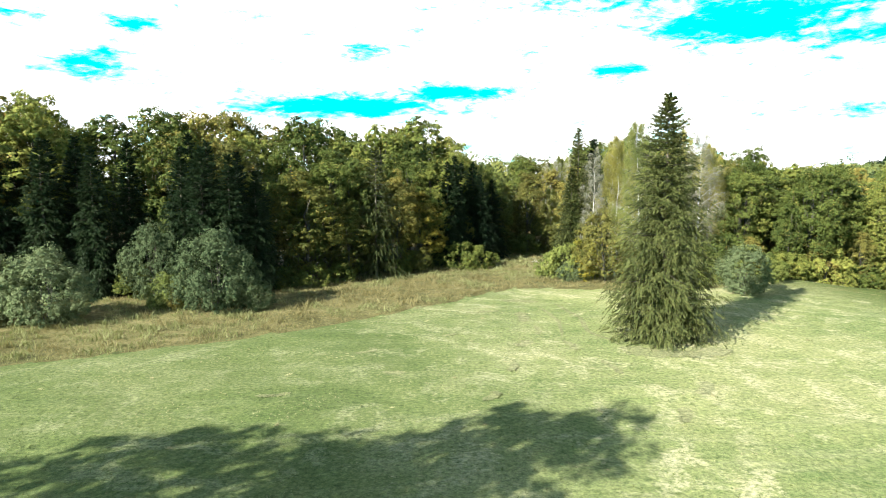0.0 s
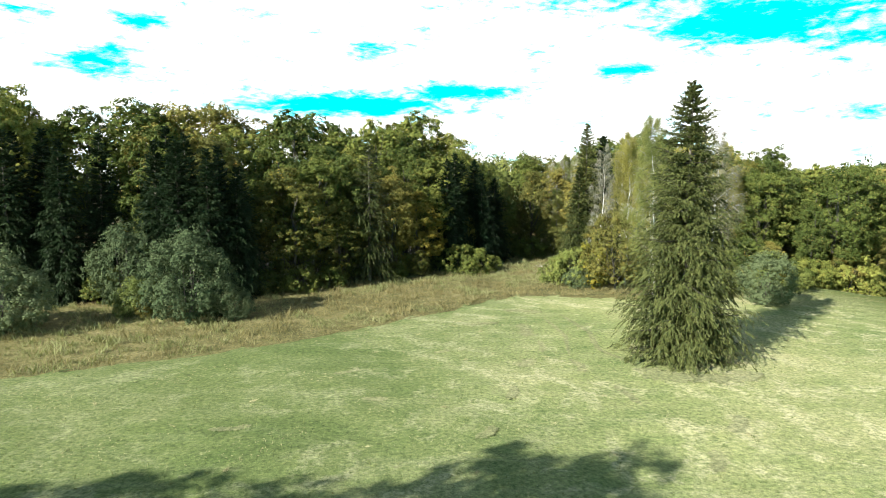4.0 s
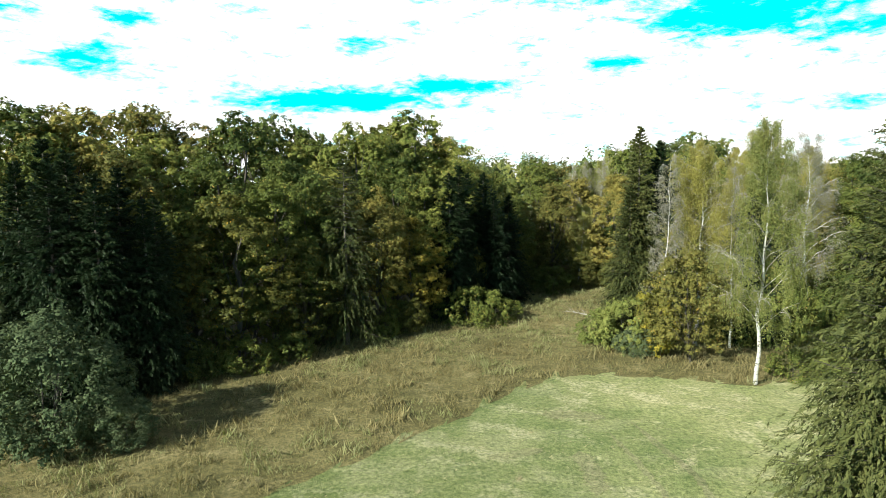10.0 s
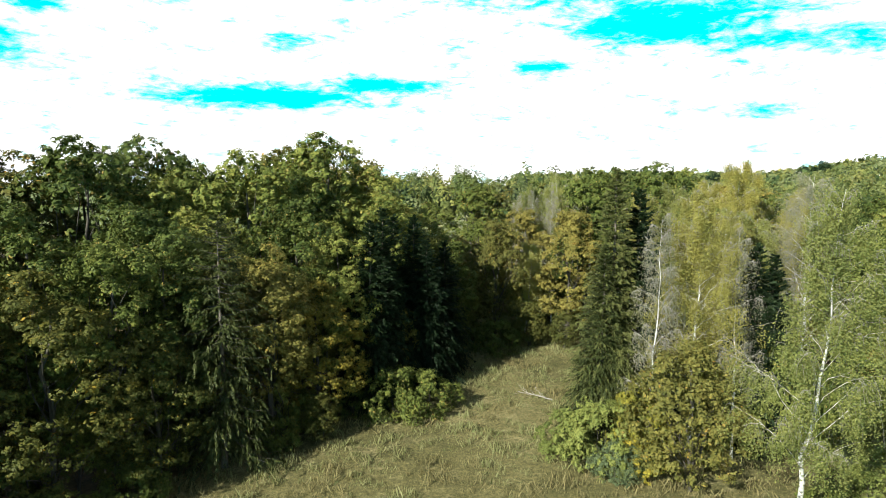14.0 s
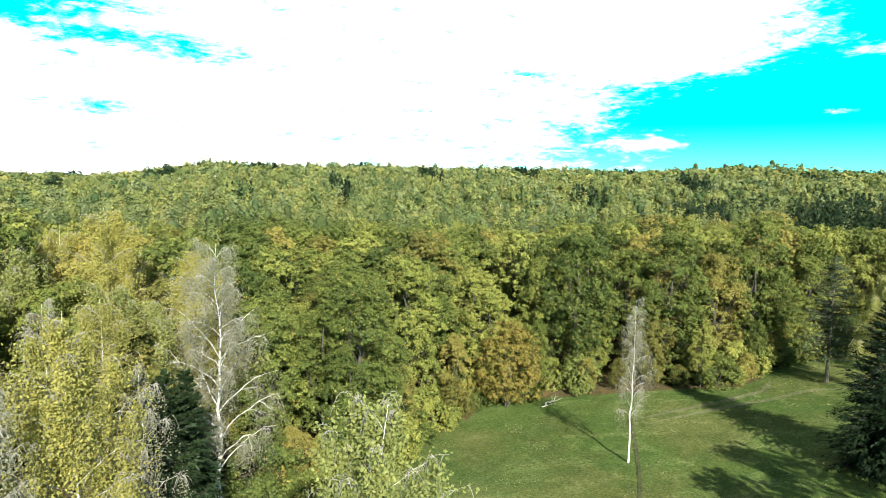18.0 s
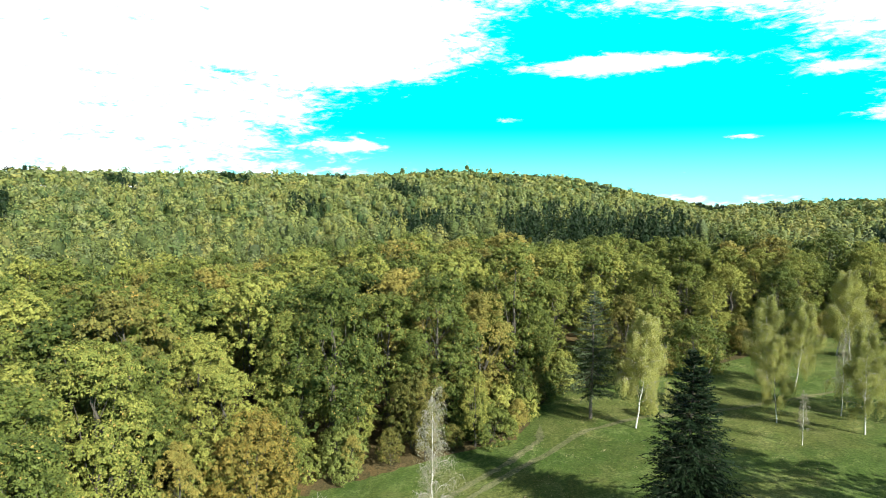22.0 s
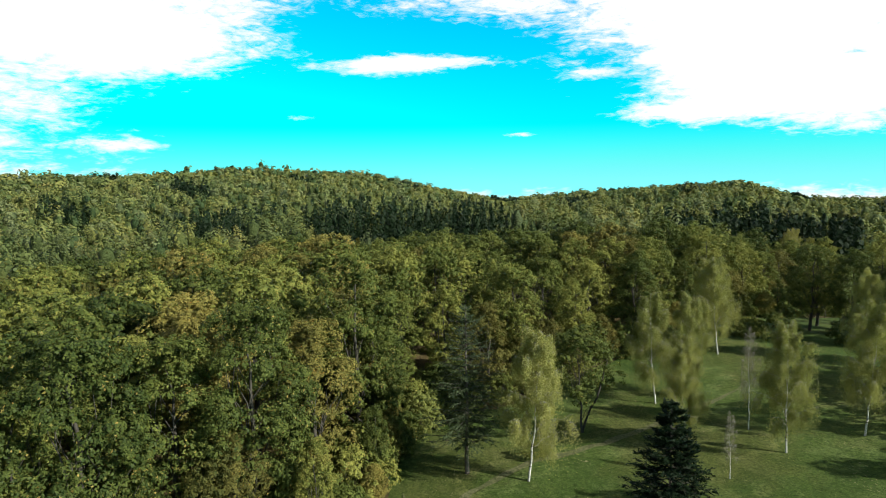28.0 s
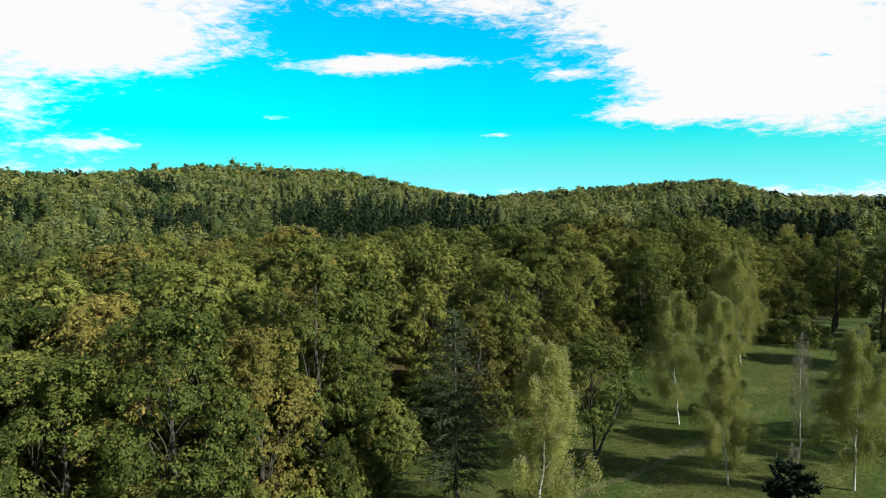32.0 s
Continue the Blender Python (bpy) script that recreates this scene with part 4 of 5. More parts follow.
for x, y, s in ((163, -6, 0.78), (170, -15, 0.85), (156, -9, 0.74), (150, -14, 0.8), (143, -6, 0.72), (160, -20, 0.9), (136, -16, 0.85), (148, -26, 0.95), (134, -30, 0.95), (120, -20, 0.85), (172, -34, 0.9), (180, -46, 0.95)):
    plant(oaks[int(rng.integers(3))], x, y, s, rng.uniform(0, 360))
plant(bare_birch, 117.4, 50.3, 0.36, 70, 1.0, "small bare brown sapling on the park meadow")
plant(dark_bush, 149.5, 50.5, 0.42, 20)
plant(dark_bush, 119.0, 12.5, 1.5, 60, 1.35, "tall dark thicket at the park meadow's rim")
plant(dark_bush, 124.0, 7.0, 1.5, 200, 1.4, "tall dark thicket at the park meadow's rim")
plant(full_birch, 133, 3, 0.85, 40, 1.0, "leafy green birch at the park meadow's rim")
plant(full_birch, 139, 8, 0.8, 140, 1.0, "leafy green birch at the park meadow's rim")
for x, y, s in ((252, -84, 0.95), (258, -92, 1.0), (247, -90, 0.9), (264, -100, 1.0), (256, -78, 0.9)):
    plant(yellow_birch, x, y, s, rng.uniform(0, 360), 1.0, "pale yellow birch far off beyond the park meadow")
plant(dark_spruces[0], 246, -80, 0.8, 0, 1.0, "dark spruce beside far yellow birches")


def wood(area, spacing, low, high, models, weights, lo, hi, seed, margin=None, skip=lambda x, y: False):
    """Trees on a jittered grid within an area."""
    r = np.random.default_rng(seed)
    x0, x1, y0, y1 = lo[0], hi[0], lo[1], hi[1]
    n = 0
    for gx in np.arange(x0, x1, spacing):
        for gy in np.arange(y0, y1, spacing):
            x, y = gx + r.uniform(0, 0.85) * spacing, gy + r.uniform(0, 0.85) * spacing
            pick, size, turn = r.choice(len(models), p=weights), r.uniform(low, high), r.uniform(0, 360)
            if not inside(area, np.array(x), np.array(y)) or skip(x, y):
                continue
            if x > 140 and y < 85:
                size *= 0.84
            plant(models[pick], x, y, size, turn, r.uniform(0.92, 1.08))
            n += 1
    return n


def near(line, x, y):
    p = line_at(line, 300)
    return np.hypot(p[:, 0] - x, p[:, 1] - y).min()


W_EDGE, E_EDGE = WEST_WOOD[1:], EAST_WOOD
wood(WEST_AREA, 7.2, 1.0, 1.2, oaks + dry_oaks[:1], (0.3, 0.28, 0.2, 0.22), (-90, 60), (30, 165), 3, skip=lambda x, y: not 5 < near(W_EDGE, x, y) < 13 or x < -48)
wood(WEST_AREA, 8.0, 1.15, 1.4, tall_trees + oaks[:1], (0.34, 0.3, 0.26, 0.1), (-110, 60), (30, 165), 13, skip=lambda x, y: not 13 < near(W_EDGE, x, y) < 30)
wood(EAST_AREA, 9.0, 0.84, 1.18, oaks + dry_oaks, (0.34, 0.30, 0.24, 0.07, 0.05), (36, -60), (260, 190), 4, skip=lambda x, y: not 3 < near(E_EDGE, x, y) < 19)
wood(EAST_AREA, 9.0, 1.0, 1.25, tall_trees, (0.46, 0.42, 0.12), (36, -60), (260, 190), 8, skip=lambda x, y: not 19 < near(E_EDGE, x, y) < 46)
wood(EAST_AREA, 9.4, 0.98, 1.2, tall_trees, (0.46, 0.40, 0.14), (44, 30), (300, 260), 18, skip=lambda x, y: not 46 < near(E_EDGE, x, y) < 112)
# undergrowth along the edges of the woods
for line, gap, seed, low, high, inward in ((WEST_WOOD[3:-2], 4.4, 1, 0.55, 0.9, (-1.5, 2.0)), (EAST_WOOD[1:], 4.2, 2, 0.55, 0.95, (1.2, 1.4)), (EAST_WOOD[1:], 4.6, 3, 0.9, 1.3, (4.2, 4.2))):
    r = np.random.default_rng(seed)
    for x, y in line_at(line, int(sum(np.hypot(*np.diff(np.array(line, float), axis=0).T)) / gap)):
        kind = (bush, dark_bush, rust_bush, brown_oak, dry_oaks[0], oaks[1])[r.choice(6, p=(0.02, 0.80, 0.02, 0.04, 0.06, 0.06) if line[0][0] < 0 else (0.10, 0.42, 0.08, 0.14, 0.13, 0.13))]
        size = r.uniform(low, high) * (0.55 if kind in (rust_bush, brown_oak) else 0.5 if kind in (dry_oaks[0], oaks[1]) else 1.0)
        plant(kind, x + r.normal() * 1.0 + inward[0], y + r.normal() * 1.0 + inward[1], size, r.uniform(0, 360), r.uniform(0.85, 1.35))
# the clearing's far end, closed by low-branched trees
r = np.random.default_rng(44)
for x, y in ((12, 148), (9, 156), (15, 163), (21, 158), (27, 162), (33, 158), (38, 152), (20, 170), (29, 171), (36, 166), (12, 172), (25, 180), (34, 178), (42, 160), (5, 164), (45, 168), (3, 150)):
    plant((oaks[1], full_birch, oaks[0], dry_oaks[0])[int(r.integers(4))], x, y, r.uniform(0.72, 0.98), r.uniform(0, 360))
for x, y, sc in ((20, 152, 0.45), (26, 155, 0.5), (31, 153, 0.42), (15, 155, 0.5)):
    plant(rust_bush if x > 24 else dark_bush, x, y, sc * (1.0 if x > 24 else 2.0), r.uniform(0, 360), 1.0, "russet bush at the far end of the clearing" if x > 24 else "")
for x, y, sc in ((1, 131, 0.9), (2.5, 134.5, 0.95), (6.5, 139, 0.9)):
    plant(dark_spruces[int(r.integers(2))], x, y, sc, r.uniform(0, 360))
for x, y, sc in ((-9, 126.5, 0.85), (-14, 123, 0.9), (-4.5, 131.5, 0.85)):
    plant(dry_oaks[1], x, y, sc, r.uniform(0, 360))
for x, y, sc in ((34, 170, 1.15), (38, 173, 1.2), (31, 175, 1.15), (41, 178, 1.2), (36, 180, 1.2), (28, 172, 1.1)):
    plant(bare_birch, x, y, sc, r.uniform(0, 360), 1.0, "pale bare birch beyond the clearing")
# unseen tall trees, added behind and beside the start to shade the meadow
for x, y, sc in ((-27, 10, 1.35), (-36, 4, 1.35), (-45, 2, 1.35), (-54, 4, 1.35)):
    plant(tall_trees[int(rng.integers(3))], x, y, sc, rng.uniform(0, 360), 1.0, "unseen tall broad-leaved tree added to shade the meadow")
# more trees out of view, added to throw shade over the park meadow
for x, y, sc in ((104, 14, 0.6), (97, 22, 0.55), (110, 6, 0.6), (100, 3, 0.7), (115, 20, 0.55), (92, 10, 0.7), (70, 58, 0.95), (63, 63, 0.85), (76, 50, 0.95), (84, 40, 0.9), (90, 36, 0.9)):
    plant(tall_trees[int(rng.integers(3))], x, y, sc, rng.uniform(0, 360), 1.0, "unseen tall broad-leaved tree added to shade the park meadow")

# the deeper woods, joined, for they are never seen tree by tree
def far_wood(name, label, mat, where, per, spread, tall, seed, slim=0.8, cone=False):
    r = np.random.default_rng(seed)
    n = len(where)
    z0 = land(where[:, 0], where[:, 1])
    seen = np.degrees(np.arctan2(where[:, 0] - CENTRE[0], where[:, 1] - CENTRE[1]))
    young = (np.hypot(where[:, 0] - CENTRE[0], where[:, 1] - CENTRE[1]) < 240) & (seen > 88) & (seen < 113)
    high = tall * np.where(young, 0.84, 1.0) * r.uniform(0.80, 1.14, n) * (1.0 if cone else r.choice([1.0, 1.0, 1.0, 1.0, 1.16], n))
    rad = spread * r.uniform(0.75, 1.2, n)
    d = unit(r.normal(size=(n, per, 3)) * [[[1, 1, 0.9]]] + [[[0, 0, 0.4]]])
    if cone:
        k = r.uniform(0.0, 0.93, (n, per, 1)) ** 1.3
        d = unit(d * [[[1, 1, 0]]] + 1e-6)
        p = np.concatenate([d[..., :2] * (rad[:, None, None] * (1 - k) * 0.9), high[:, None, None] * (0.25 + 0.75 * k)], -1)
        nrm = d + [[[0, 0, 0.5]]] + r.normal(size=(n, per, 3)) * 0.3
    else:
        knobs = 14
        k = r.integers(0, knobs, (n, per))
        hub = unit(r.normal(size=(n, knobs, 3)) + [[[0, 0, 0.6]]]) * r.uniform(0.62, 0.84, (n, knobs, 1))
        lumps = hub
        hub = np.take_along_axis(hub, k[..., None].repeat(3, -1), 1)
        d = unit(d + hub * 0.8)
        oval = np.stack([rad, rad, high * 0.27], 1)[:, None]
        p = (hub + d * r.uniform(0.22, 0.40, (n, per, 1))) * oval
        p[..., 2] += (high * 0.70)[:, None]
        nrm = d * 1.0 + hub * 0.9 + r.normal(size=(n, per, 3)) * 0.22
        # the core, coloured dark as shade: a dome swollen towards each bough
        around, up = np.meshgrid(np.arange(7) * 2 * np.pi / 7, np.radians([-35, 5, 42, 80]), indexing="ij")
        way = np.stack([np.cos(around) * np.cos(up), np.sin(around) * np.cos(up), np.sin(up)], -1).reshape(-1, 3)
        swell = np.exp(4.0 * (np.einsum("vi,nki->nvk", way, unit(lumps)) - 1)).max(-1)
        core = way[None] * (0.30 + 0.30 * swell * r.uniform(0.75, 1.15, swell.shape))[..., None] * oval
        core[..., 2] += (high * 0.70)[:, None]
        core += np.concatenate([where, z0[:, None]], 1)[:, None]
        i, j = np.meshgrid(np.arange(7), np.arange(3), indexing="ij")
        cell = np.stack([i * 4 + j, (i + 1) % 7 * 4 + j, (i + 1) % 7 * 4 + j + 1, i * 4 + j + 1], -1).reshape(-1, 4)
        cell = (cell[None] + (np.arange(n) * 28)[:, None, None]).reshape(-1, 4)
    p = p + np.concatenate([where, z0[:, None]], 1)[:, None]
    size = np.repeat(rad, per) * (1.3 / math.sqrt(per) if not cone else 1.9 / math.sqrt(per))
    v, q = leaves(r, p.reshape(-1, 3), nrm.reshape(-1, 3), size, slim)
    if cone:
        me = mesh_of(name, v, q, mat)
    else:
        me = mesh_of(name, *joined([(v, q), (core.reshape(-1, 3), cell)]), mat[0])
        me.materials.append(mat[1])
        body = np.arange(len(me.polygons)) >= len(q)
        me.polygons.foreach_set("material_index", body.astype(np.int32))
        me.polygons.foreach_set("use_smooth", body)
    return tagged(new(name, me), label=label, category="woodland", kind="stuff")


def scattered(lo, hi, spacing, b0, b1, seed):
    """Places between two distances from the centre and two bearings, on a jittered grid."""
    r = np.random.default_rng(seed)
    g = np.arange(-hi, hi, spacing)
    gx, gy = np.meshgrid(g, g, indexing="ij")
    gx, gy = gx + r.uniform(0, 0.9, gx.shape) * spacing, gy + r.uniform(0, 0.9, gx.shape) * spacing
    d, b = np.hypot(gx, gy), np.degrees(np.arctan2(gx, gy))
    ok = (d > lo) & (d < hi) & (b > b0) & (b < b1)
    return np.stack([gx[ok] + CENTRE[0], gy[ok] + CENTRE[1]], 1), r.uniform(size=ok.sum()), d[ok], b[ok]


def wooded(p):
    x, y = p.T
    inw = inside(WEST_AREA + [], x, y) | inside(EAST_AREA, x, y) | (np.hypot(x - CENTRE[0], y - CENTRE[1]) > 330)
    lw, le = line_at(W_EDGE, 200), line_at(E_EDGE, 200)
    dw = np.hypot(lw[:, 0][:, None] - x, lw[:, 1][:, None] - y).min(0)
    de = np.hypot(le[:, 0][:, None] - x, le[:, 1][:, None] - y).min(0)
    return inw & (dw > 30) & (de > np.where((x > 44) & (x < 300) & (y > 30) & (y < 260), 108, 42))


for lo, hi, gap, per, spread, tall, seed in ((0, 330, 9.6, 190, 4.5, 26, 1), (330, 620, 11.0, 84, 5.1, 22, 2), (620, 1350, 15, 26, 7.0, 19, 3)):
    p, u, d, b = scattered(lo, hi, gap, -30 if lo == 0 else 10, 148, seed)
    ok = wooded(p)
    p, u, d, b = p[ok], u[ok], d[ok], b[ok]
    belt = (d > 420) & ((np.sin(b * 0.55 + d * 0.011) + 0.6 * np.sin(b * 0.21 - d * 0.017)) > 1.35) & (b > 25)
    belt |= (d > 235) & (d < 318) & (b > 92) & (b < 110)
    belt |= (d > 275) & (d < 325) & (b > 82) & (b < 88)
    belt |= (d > 330) & (d < 380) & (b > 80) & (b < 90)
    belt |= (d > 320) & (d < 400) & (b > 122) & (b < 138)
    for k, (lo_u, hi_u, mat, label) in enumerate((
            (0.0, 0.40, FAR_OAK, "green oak crowns of the wood stretching over the hills"), (0.40, 0.58, FAR_DARK, "dark green crowns of the far wood"),
            (0.58, 0.75, FAR_GREY, "grey-green crowns of the far wood"), (0.75, 0.90, FAR_YELLOW, "yellow-green crowns of the far wood"),
            (0.90, 1.01, FAR_DRY, "brown and yellow crowns scattered through the far wood"))):
        far_wood("far_wood", label, mat, p[(u >= lo_u) & (u < hi_u) & ~belt], per, spread, tall, seed + 10 * k)
    stand = np.concatenate([p[belt], p[belt] + [4.6, 2.4], p[belt] + [-2.4, 4.8]])
    far_wood("far_wood", "dark belt of spruces in the far wood", SPRUCE_D, stand, int(per * 0.5), spread * 0.85, tall * 1.18, seed + 90, cone=True)


r = np.random.default_rng(71)
b, d = np.radians(r.uniform(36, 104, 45)), r.uniform(860, 950, 45)
far_wood("far_wood", "single tall trees standing out on the ridge", FAR_DARK, np.stack([CENTRE[0] + d * np.sin(b), CENTRE[1] + d * np.cos(b)], 1), 34, 6.5, 25, 72)


# ---- reeds, grass and small things ----
def blades(name, label, category, mat, at, high, seed, slim=0.12, lean=0.35, per=3):
    r = np.random.default_rng(seed)
    n = len(at)
    p = np.repeat(np.concatenate([at, land(at[:, 0], at[:, 1])[:, None]], 1), per, 0)
    p[:, :2] += r.normal(size=(n * per, 2)) * high.repeat(per)[:, None] * 0.22
    up = np.concatenate([r.normal(size=(n * per, 2)) * lean, np.ones((n * per, 1))], 1)
    hgt = high.repeat(per) * r.uniform(0.6, 1.15, n * per)
    p[:, 2] += hgt * 0.42
    v, q = leaves(r, p, np.concatenate([r.normal(size=(n * per, 2)), 0.3 * np.ones((n * per, 1))], 1), hgt * 0.5, slim, up)
    return tagged(new(name, mesh_of(name, v, q, mat)), label=label, category=category, kind="stuff")


def sown(area, n, lo, hi, seed):
    r = np.random.default_rng(seed)
    p = np.stack([r.uniform(lo[0], hi[0], n), r.uniform(lo[1], hi[1], n)], 1)
    return p[inside(area, p[:, 0], p[:, 1])]


def clumped(p, scale, cut, seed):
    k = np.sin(p[:, 0] * scale + seed) * np.sin(p[:, 1] * scale * 1.3 + 2 * np.sin(p[:, 0] * scale * 0.6)) + 0.5 * np.sin(p[:, 0] * scale * 2.7) * np.cos(p[:, 1] * scale * 2.2)
    return k > cut


p = sown(REED_AREA, 130000, (-95, 40), (48, 182), 1)
u = np.random.default_rng(2).uniform(size=len(p))
green = clumped(p, 0.23, 0.45, 1.0) | (u < 0.1) | ((p[:, 0] < -22) & clumped(p, 0.5, -0.2, 3.0)) | ((p[:, 1] > 112) & clumped(p, 0.4, -0.25, 5.0))
lump = 0.80 + 0.62 * np.sin(p[:, 0] * 0.9 + 2 * np.sin(p[:, 1] * 0.5)) * np.sin(p[:, 1] * 1.1 + 1.5 * np.sin(p[:, 0] * 0.37)) + 0.12 * np.sin(p[:, 0] * 3.1) * np.sin(p[:, 1] * 2.7)
keep = lump + 0.3 * u > 0.62
p, u, lump, green = p[keep], u[keep], lump[keep], green[keep]
blades("reeds", "tall straw-coloured dry reeds and grass", "reeds", REED, p[~green], (0.42 + 0.5 * u[~green]) * lump[~green], 3, slim=0.085, lean=0.5, per=3)
blades("sedge", "tufts of pale green sedge among the reeds", "sedge", SEDGE, p[green], (0.42 + 0.5 * u[green]) * lump[green], 4, slim=0.095, lean=0.5, per=3)
MEADOW_AREA = [(-120, 20), (-120, 32), (-60, 48), (-32, 62), (-17, 71), (1, 89), (12, 101), (30, 97), (46, 100), (60, 116), (86, 124), (104, 118), (112, 108), (122, 88), (145, 76), (155, 40), (165, 20), (180, -20), (110, -10), (60, 20), (40, 8)]
p = sown(MEADOW_AREA, 90000, (-100, 8), (180, 125), 6)
u = np.random.default_rng(7).uniform(size=len(p))
dry = clumped(p, 0.31, 0.55, 2.0)
blades("grass_tufts", "short green grass tufts of the mown meadow", "grass", SEDGE, p[~dry][:30000], 0.10 + 0.12 * u[~dry][:30000], 8, slim=0.3, lean=0.9, per=2)
blades("hay_wisps", "wisps of dry mown hay left on the meadow", "hay", HAY, p[dry][:12000], 0.10 + 0.12 * u[dry][:12000], 9, slim=0.22, lean=2.2, per=3)


def strip(name, label, category, line, width, mat, lift, seed):
    """A worn strip laid on the grass, ragged at its sides."""
    r = np.random.default_rng(seed)
    c = line_at(line, 60)
    t = unit(np.gradient(c, axis=0))
    side = np.stack([-t[:, 1], t[:, 0]], 1)
    taper = np.minimum(1, np.minimum(np.arange(60), np.arange(60)[::-1]) / 8 + 0.05)[:, None]
    rows = []
    for f in (-1, -0.5, 0, 0.5, 1):
        p = c + side * f * width * taper * (1 + r.normal(size=(60, 1)) * 0.25)
        rows.append(np.concatenate([p, (land(p[:, 0], p[:, 1]) + lift)[:, None]], 1))
    v = np.stack(rows, 1)
    i, j = np.meshgrid(np.arange(59), np.arange(4), indexing="ij")
    q = np.stack([i * 5 + j, (i + 1) * 5 + j, (i + 1) * 5 + j + 1, i * 5 + j + 1], -1)
    tagged(new(name, mesh_of(name, v, q, mat, True)), label=label, category=category, kind="structure")


strip("worn_track", "pale wheel track worn into the park meadow", "track", [(104, 99), (109.3, 94.3), (116.4, 87.7), (121, 83), (127, 78), (131, 68), (131, 58), (134, 44), (138, 30)], 0.55, PARK_TRACK, 0.05, 1)
strip("worn_track", "pale wheel track worn into the park meadow", "track", [(106, 100.5), (111, 96), (118, 89.5), (125, 84.5), (131, 84)], 0.55, PARK_TRACK, 0.05, 2)
strip("worn_track", "dark rut pressed into the park meadow", "track", [(110, 103), (97.2, 99), (85.6, 96), (76, 94)], 0.22, RUT, 0.05, 3)
strip("worn_track", "pale curved mower track on the mown meadow", "track", [(16, 90), (17.5, 80), (17, 72), (19, 66)], 0.3, TRACK, 0.05, 4)
strip("worn_track", "pale curved mower track on the mown meadow", "track", [(13.5, 88), (14.5, 78), (13.5, 70)], 0.25, TRACK, 0.05, 5)
strip("worn_patch", "bare straw-coloured patch in the mown meadow", "bare patch", [(8.5, 91.5), (11, 92), (14, 91)], 0.9, TRACK, 0.05, 6)
strip("worn_patch", "bare straw-coloured patch in the mown meadow", "bare patch", [(10, 77.5), (10.6, 81), (10.2, 84.5)], 0.8, TRACK, 0.05, 7)
for k, (x, y, length, wide, turn) in enumerate(((5.2, 84.0, 5.0, 0.55, 20), (8.6, 67.5, 3.4, 0.7, 60), (13.5, 66.5, 5.0, 0.4, 95), (16.0, 58.5, 5.0, 0.35, 100), (0.6, 71.0, 1.8, 0.4, 30), (-4.6, 57.0, 2.2, 0.45, 10), (6.4, 58.5, 4.0, 0.4, 80), (11.0, 73.5, 4.6, 0.35, 85), (-14.0, 50.5, 3.0, 0.4, 25), (3.8, 50.0, 2.6, 0.4, 60), (18.0, 46.0, 3.4, 0.5, 70), (22.0, 52.0, 4.0, 0.5, 60), (-8.0, 64.0, 2.6, 0.35, 35))):
    a = radians(turn)
    strip("worn_patch", "patch of bleached hay lying on the mown meadow", "hay patch", [(x - length / 2 * math.cos(a), y - length / 2 * math.sin(a)), (x + 0.3, y - 0.2), (x + length / 2 * math.cos(a), y + length / 2 * math.sin(a))], wide, TRACK, 0.05, 40 + k)
strip("needle_litter", "dry straw and needles below the lone spruce", "litter", [(18.5, 65.5), (22, 62.8), (26, 62.6), (30, 64.5)], 1.5, TRACK, 0.05, 8)


def hay_clump(seed):
    r = np.random.default_rng(seed)
    n = 46
    at = np.stack([r.normal(size=n) * 0.55, r.normal(size=n) * 0.22, np.abs(r.normal(size=n)) * 0.10 + 0.04], 1)
    way = np.concatenate([r.normal(size=(n, 2)) * [1.0, 0.6], r.uniform(-0.15, 0.35, (n, 1))], 1)
    ob = new("hay_clump", mesh_of("hay_clump", *leaves(r, at, r.normal(size=(n, 3)) * 0.4 + UP, 0.24, 0.16, way), HAY))
    return tagged(ob, label="small clump of dry mown hay on the meadow", category="hay clump", group="hay clumps", kind="stuff")


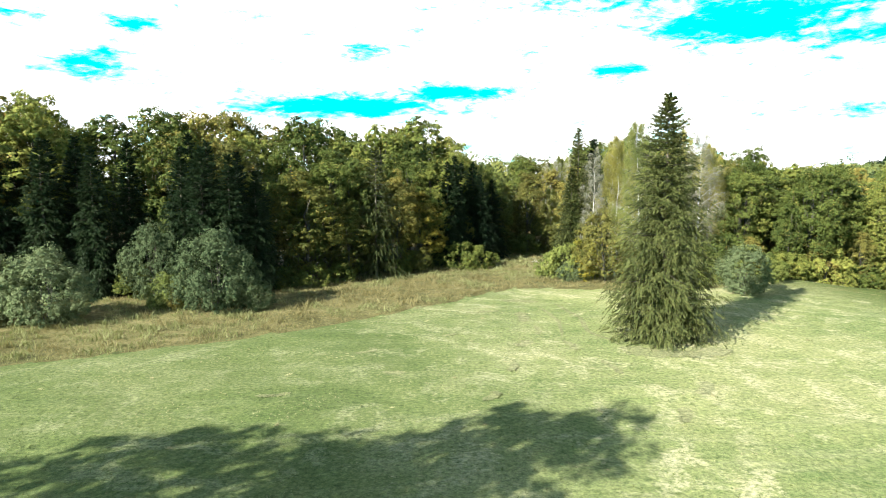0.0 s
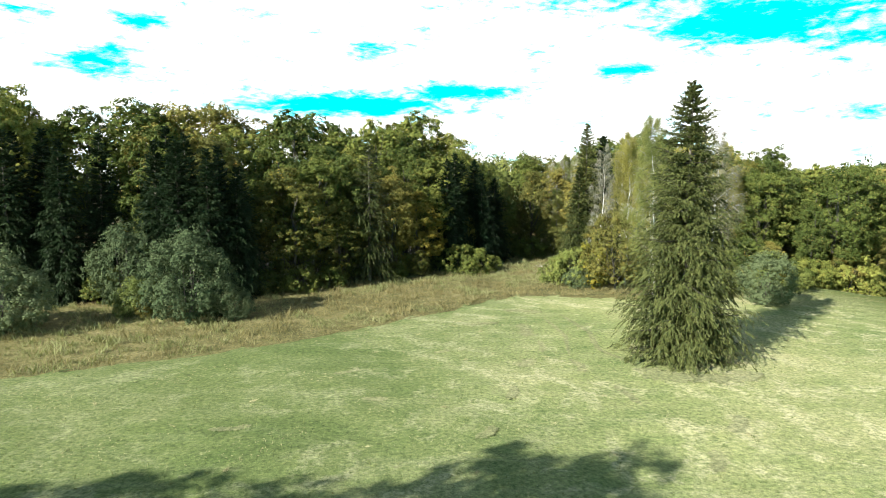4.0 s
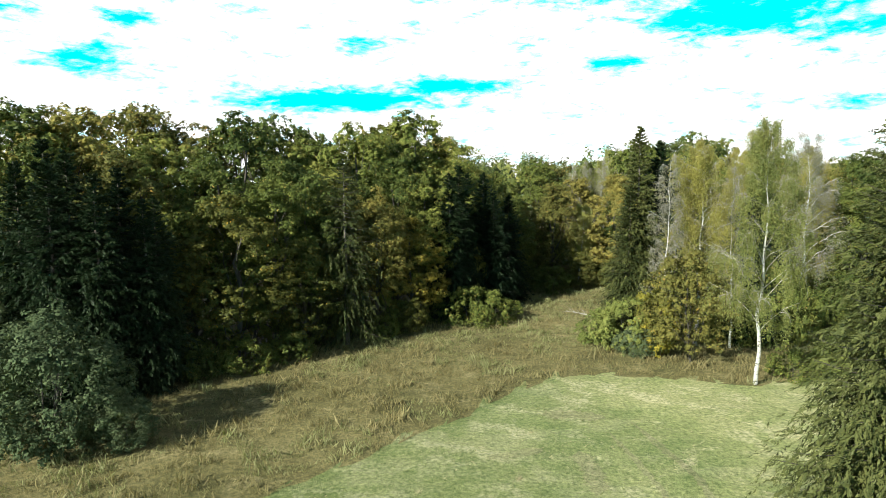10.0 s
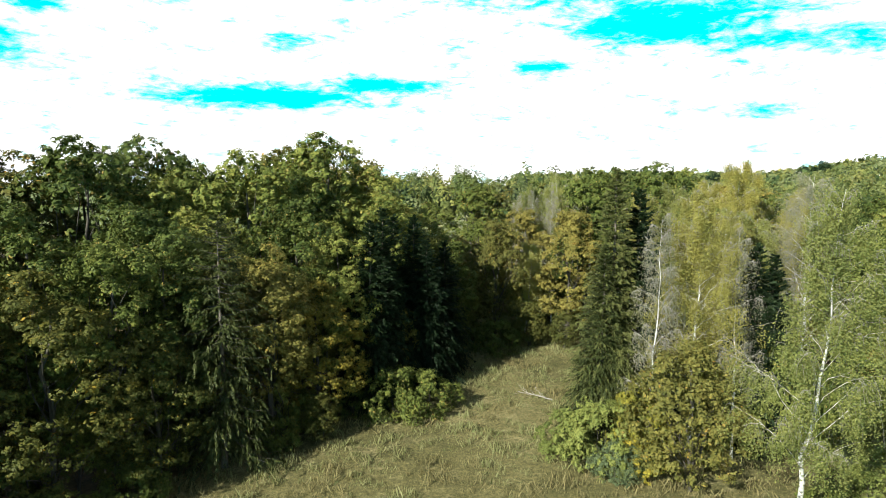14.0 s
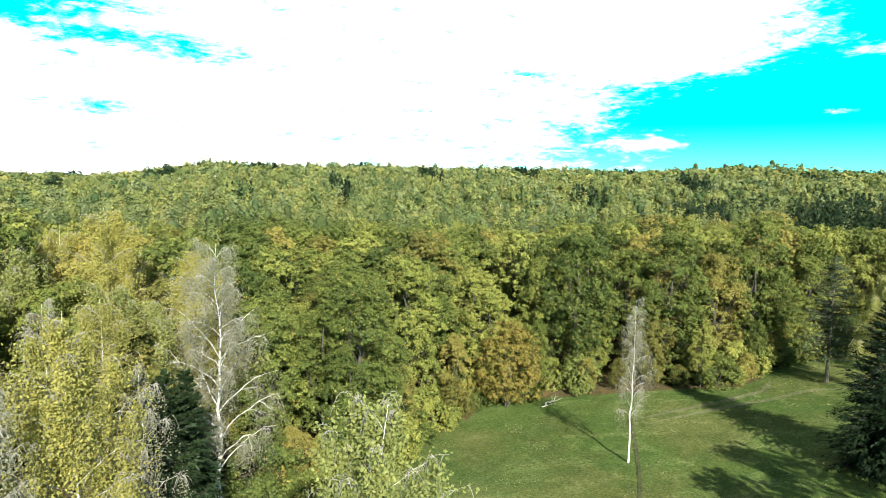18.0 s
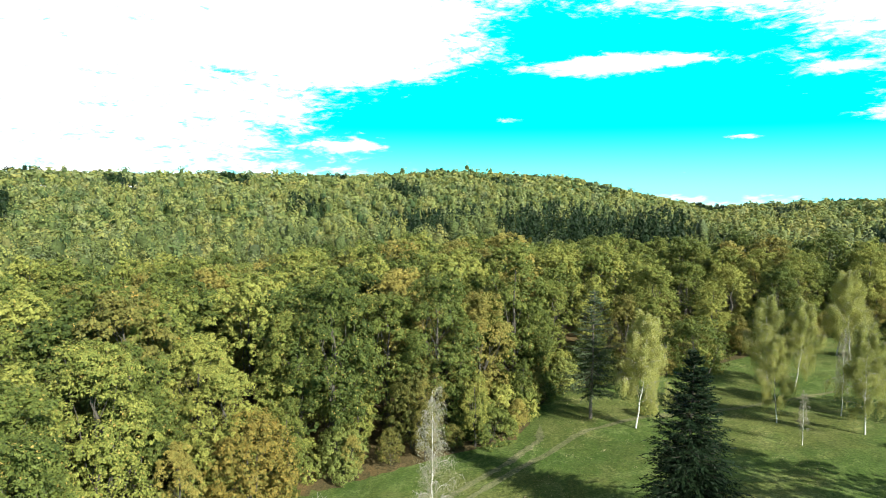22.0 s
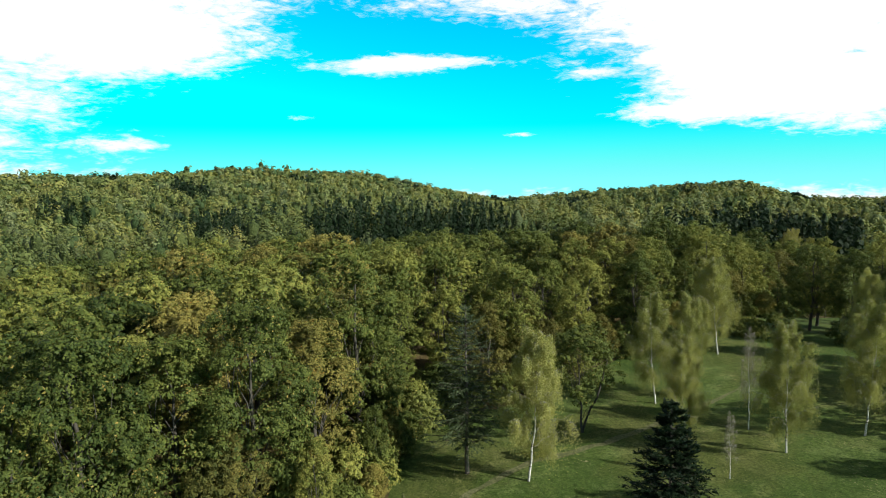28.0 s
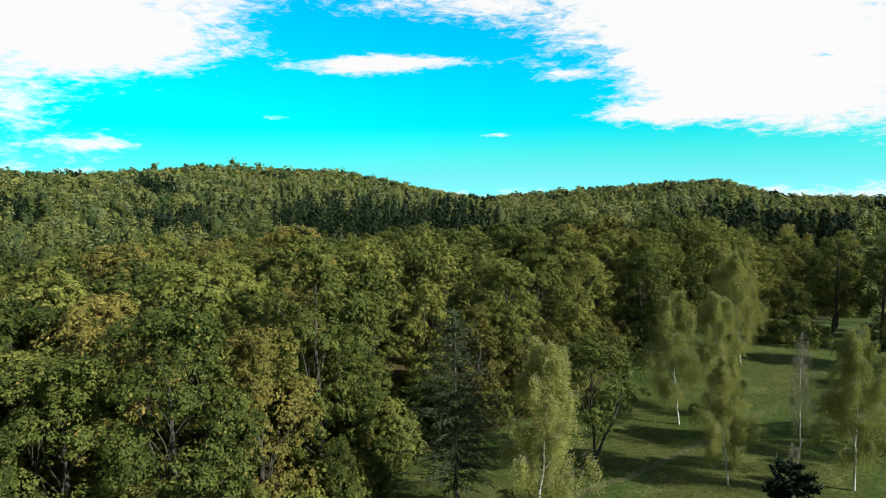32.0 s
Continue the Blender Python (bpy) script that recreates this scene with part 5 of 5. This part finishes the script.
clumps = [hay_clump(k) for k in range(3)]
r = np.random.default_rng(31)
for k, (x, y) in enumerate(((2.7, 85), (5, 80), (-2, 78), (8, 72), (3, 68), (-6, 71), (12, 66), (6, 60), (-9, 62), (1, 55), (14, 58), (9, 52), (-14, 56), (-4, 48), (3, 44), (12, 47), (18, 52), (-20, 52), (-12, 44), (7, 88), (13, 85), (18, 92), (22, 90), (27, 92), (15, 97), (22, 50), (28, 54), (33, 60), (40, 68), (36, 78), (46, 84), (-26, 55), (-34, 52), (24, 42), (10, 38), (-3, 36), (-18, 40), (34, 46), (44, 56), (112, 60), (106, 66), (118, 62), (100, 80), (108, 88), (120, 76), (132, 52), (128, 62))):
    m = pose(x, y, float(land(x, y)), 0, 0, r.uniform(0, 360)) @ Matrix.Diagonal((*(3 * [r.uniform(0.45, 0.95)]), 1))
    if k < 3:
        clumps[k].matrix_basis = m
    else:
        copy_thing(clumps[k % 3], m)


def fallen_branch(label, x, y, length, seed, turn):
    r = np.random.default_rng(seed)
    ob = thing("fallen_branch", label, "branch")
    line = bent(r, (0, 0, 0.25), (length, 0, 1.1), 7, 0.04)
    part("stem", mesh_of("stem", *tube(line, np.linspace(0.09, 0.02, 7), 6), DEAD_WOOD, True), ob)
    for k in range(9):
        f = line[1 + k % 5]
        tip = f + [length * r.uniform(0.15, 0.35), r.uniform(-0.35, 0.35) * length, r.uniform(-0.2, 0.9)]
        part("twig", mesh_of("twig", *tube(bent(r, f, tip, 5, 0.06), np.linspace(0.035, 0.01, 5), 4), DEAD_WOOD, True), ob)
    ob.matrix_basis = pose(x, y, float(land(x, y)), 0, 0, turn)


fallen_branch("bleached fallen branch lying at the reed bed's edge", 22.5, 130.0, 4.2, 1, 165)
fallen_branch("bleached fallen branch lying below the rust-coloured bush", 106.5, 115.5, 4.0, 2, -35)

# the models stay planted at spots of their own
for model, x, y, s in zip(oaks + dry_oaks + tall_trees + beeches + dark_spruces, (-84, -92, -78, -88, -97, -100, 24, 30, -40, 33, -81, -74), (112, 120, 128, 133, 128, 140, 196, 204, 112, 188, 100, 103), (1.2,) * 5 + (1.1,) * 3 + (1.0,) * 4):
    settle(model, x, y, s)
for model, x, y, s in ((willow, -74, 71, 0.9), (bush, 53, 110, 0.7), (dark_bush, 60, 117, 0.9), (yellow_bush, 56, 113, 0.7), (full_birch, 47, 131, 1.15), (yellow_birch, 56, 134, 1.15), (bare_birch, 40, 133, 1.1)):
    settle(model, x, y, s)
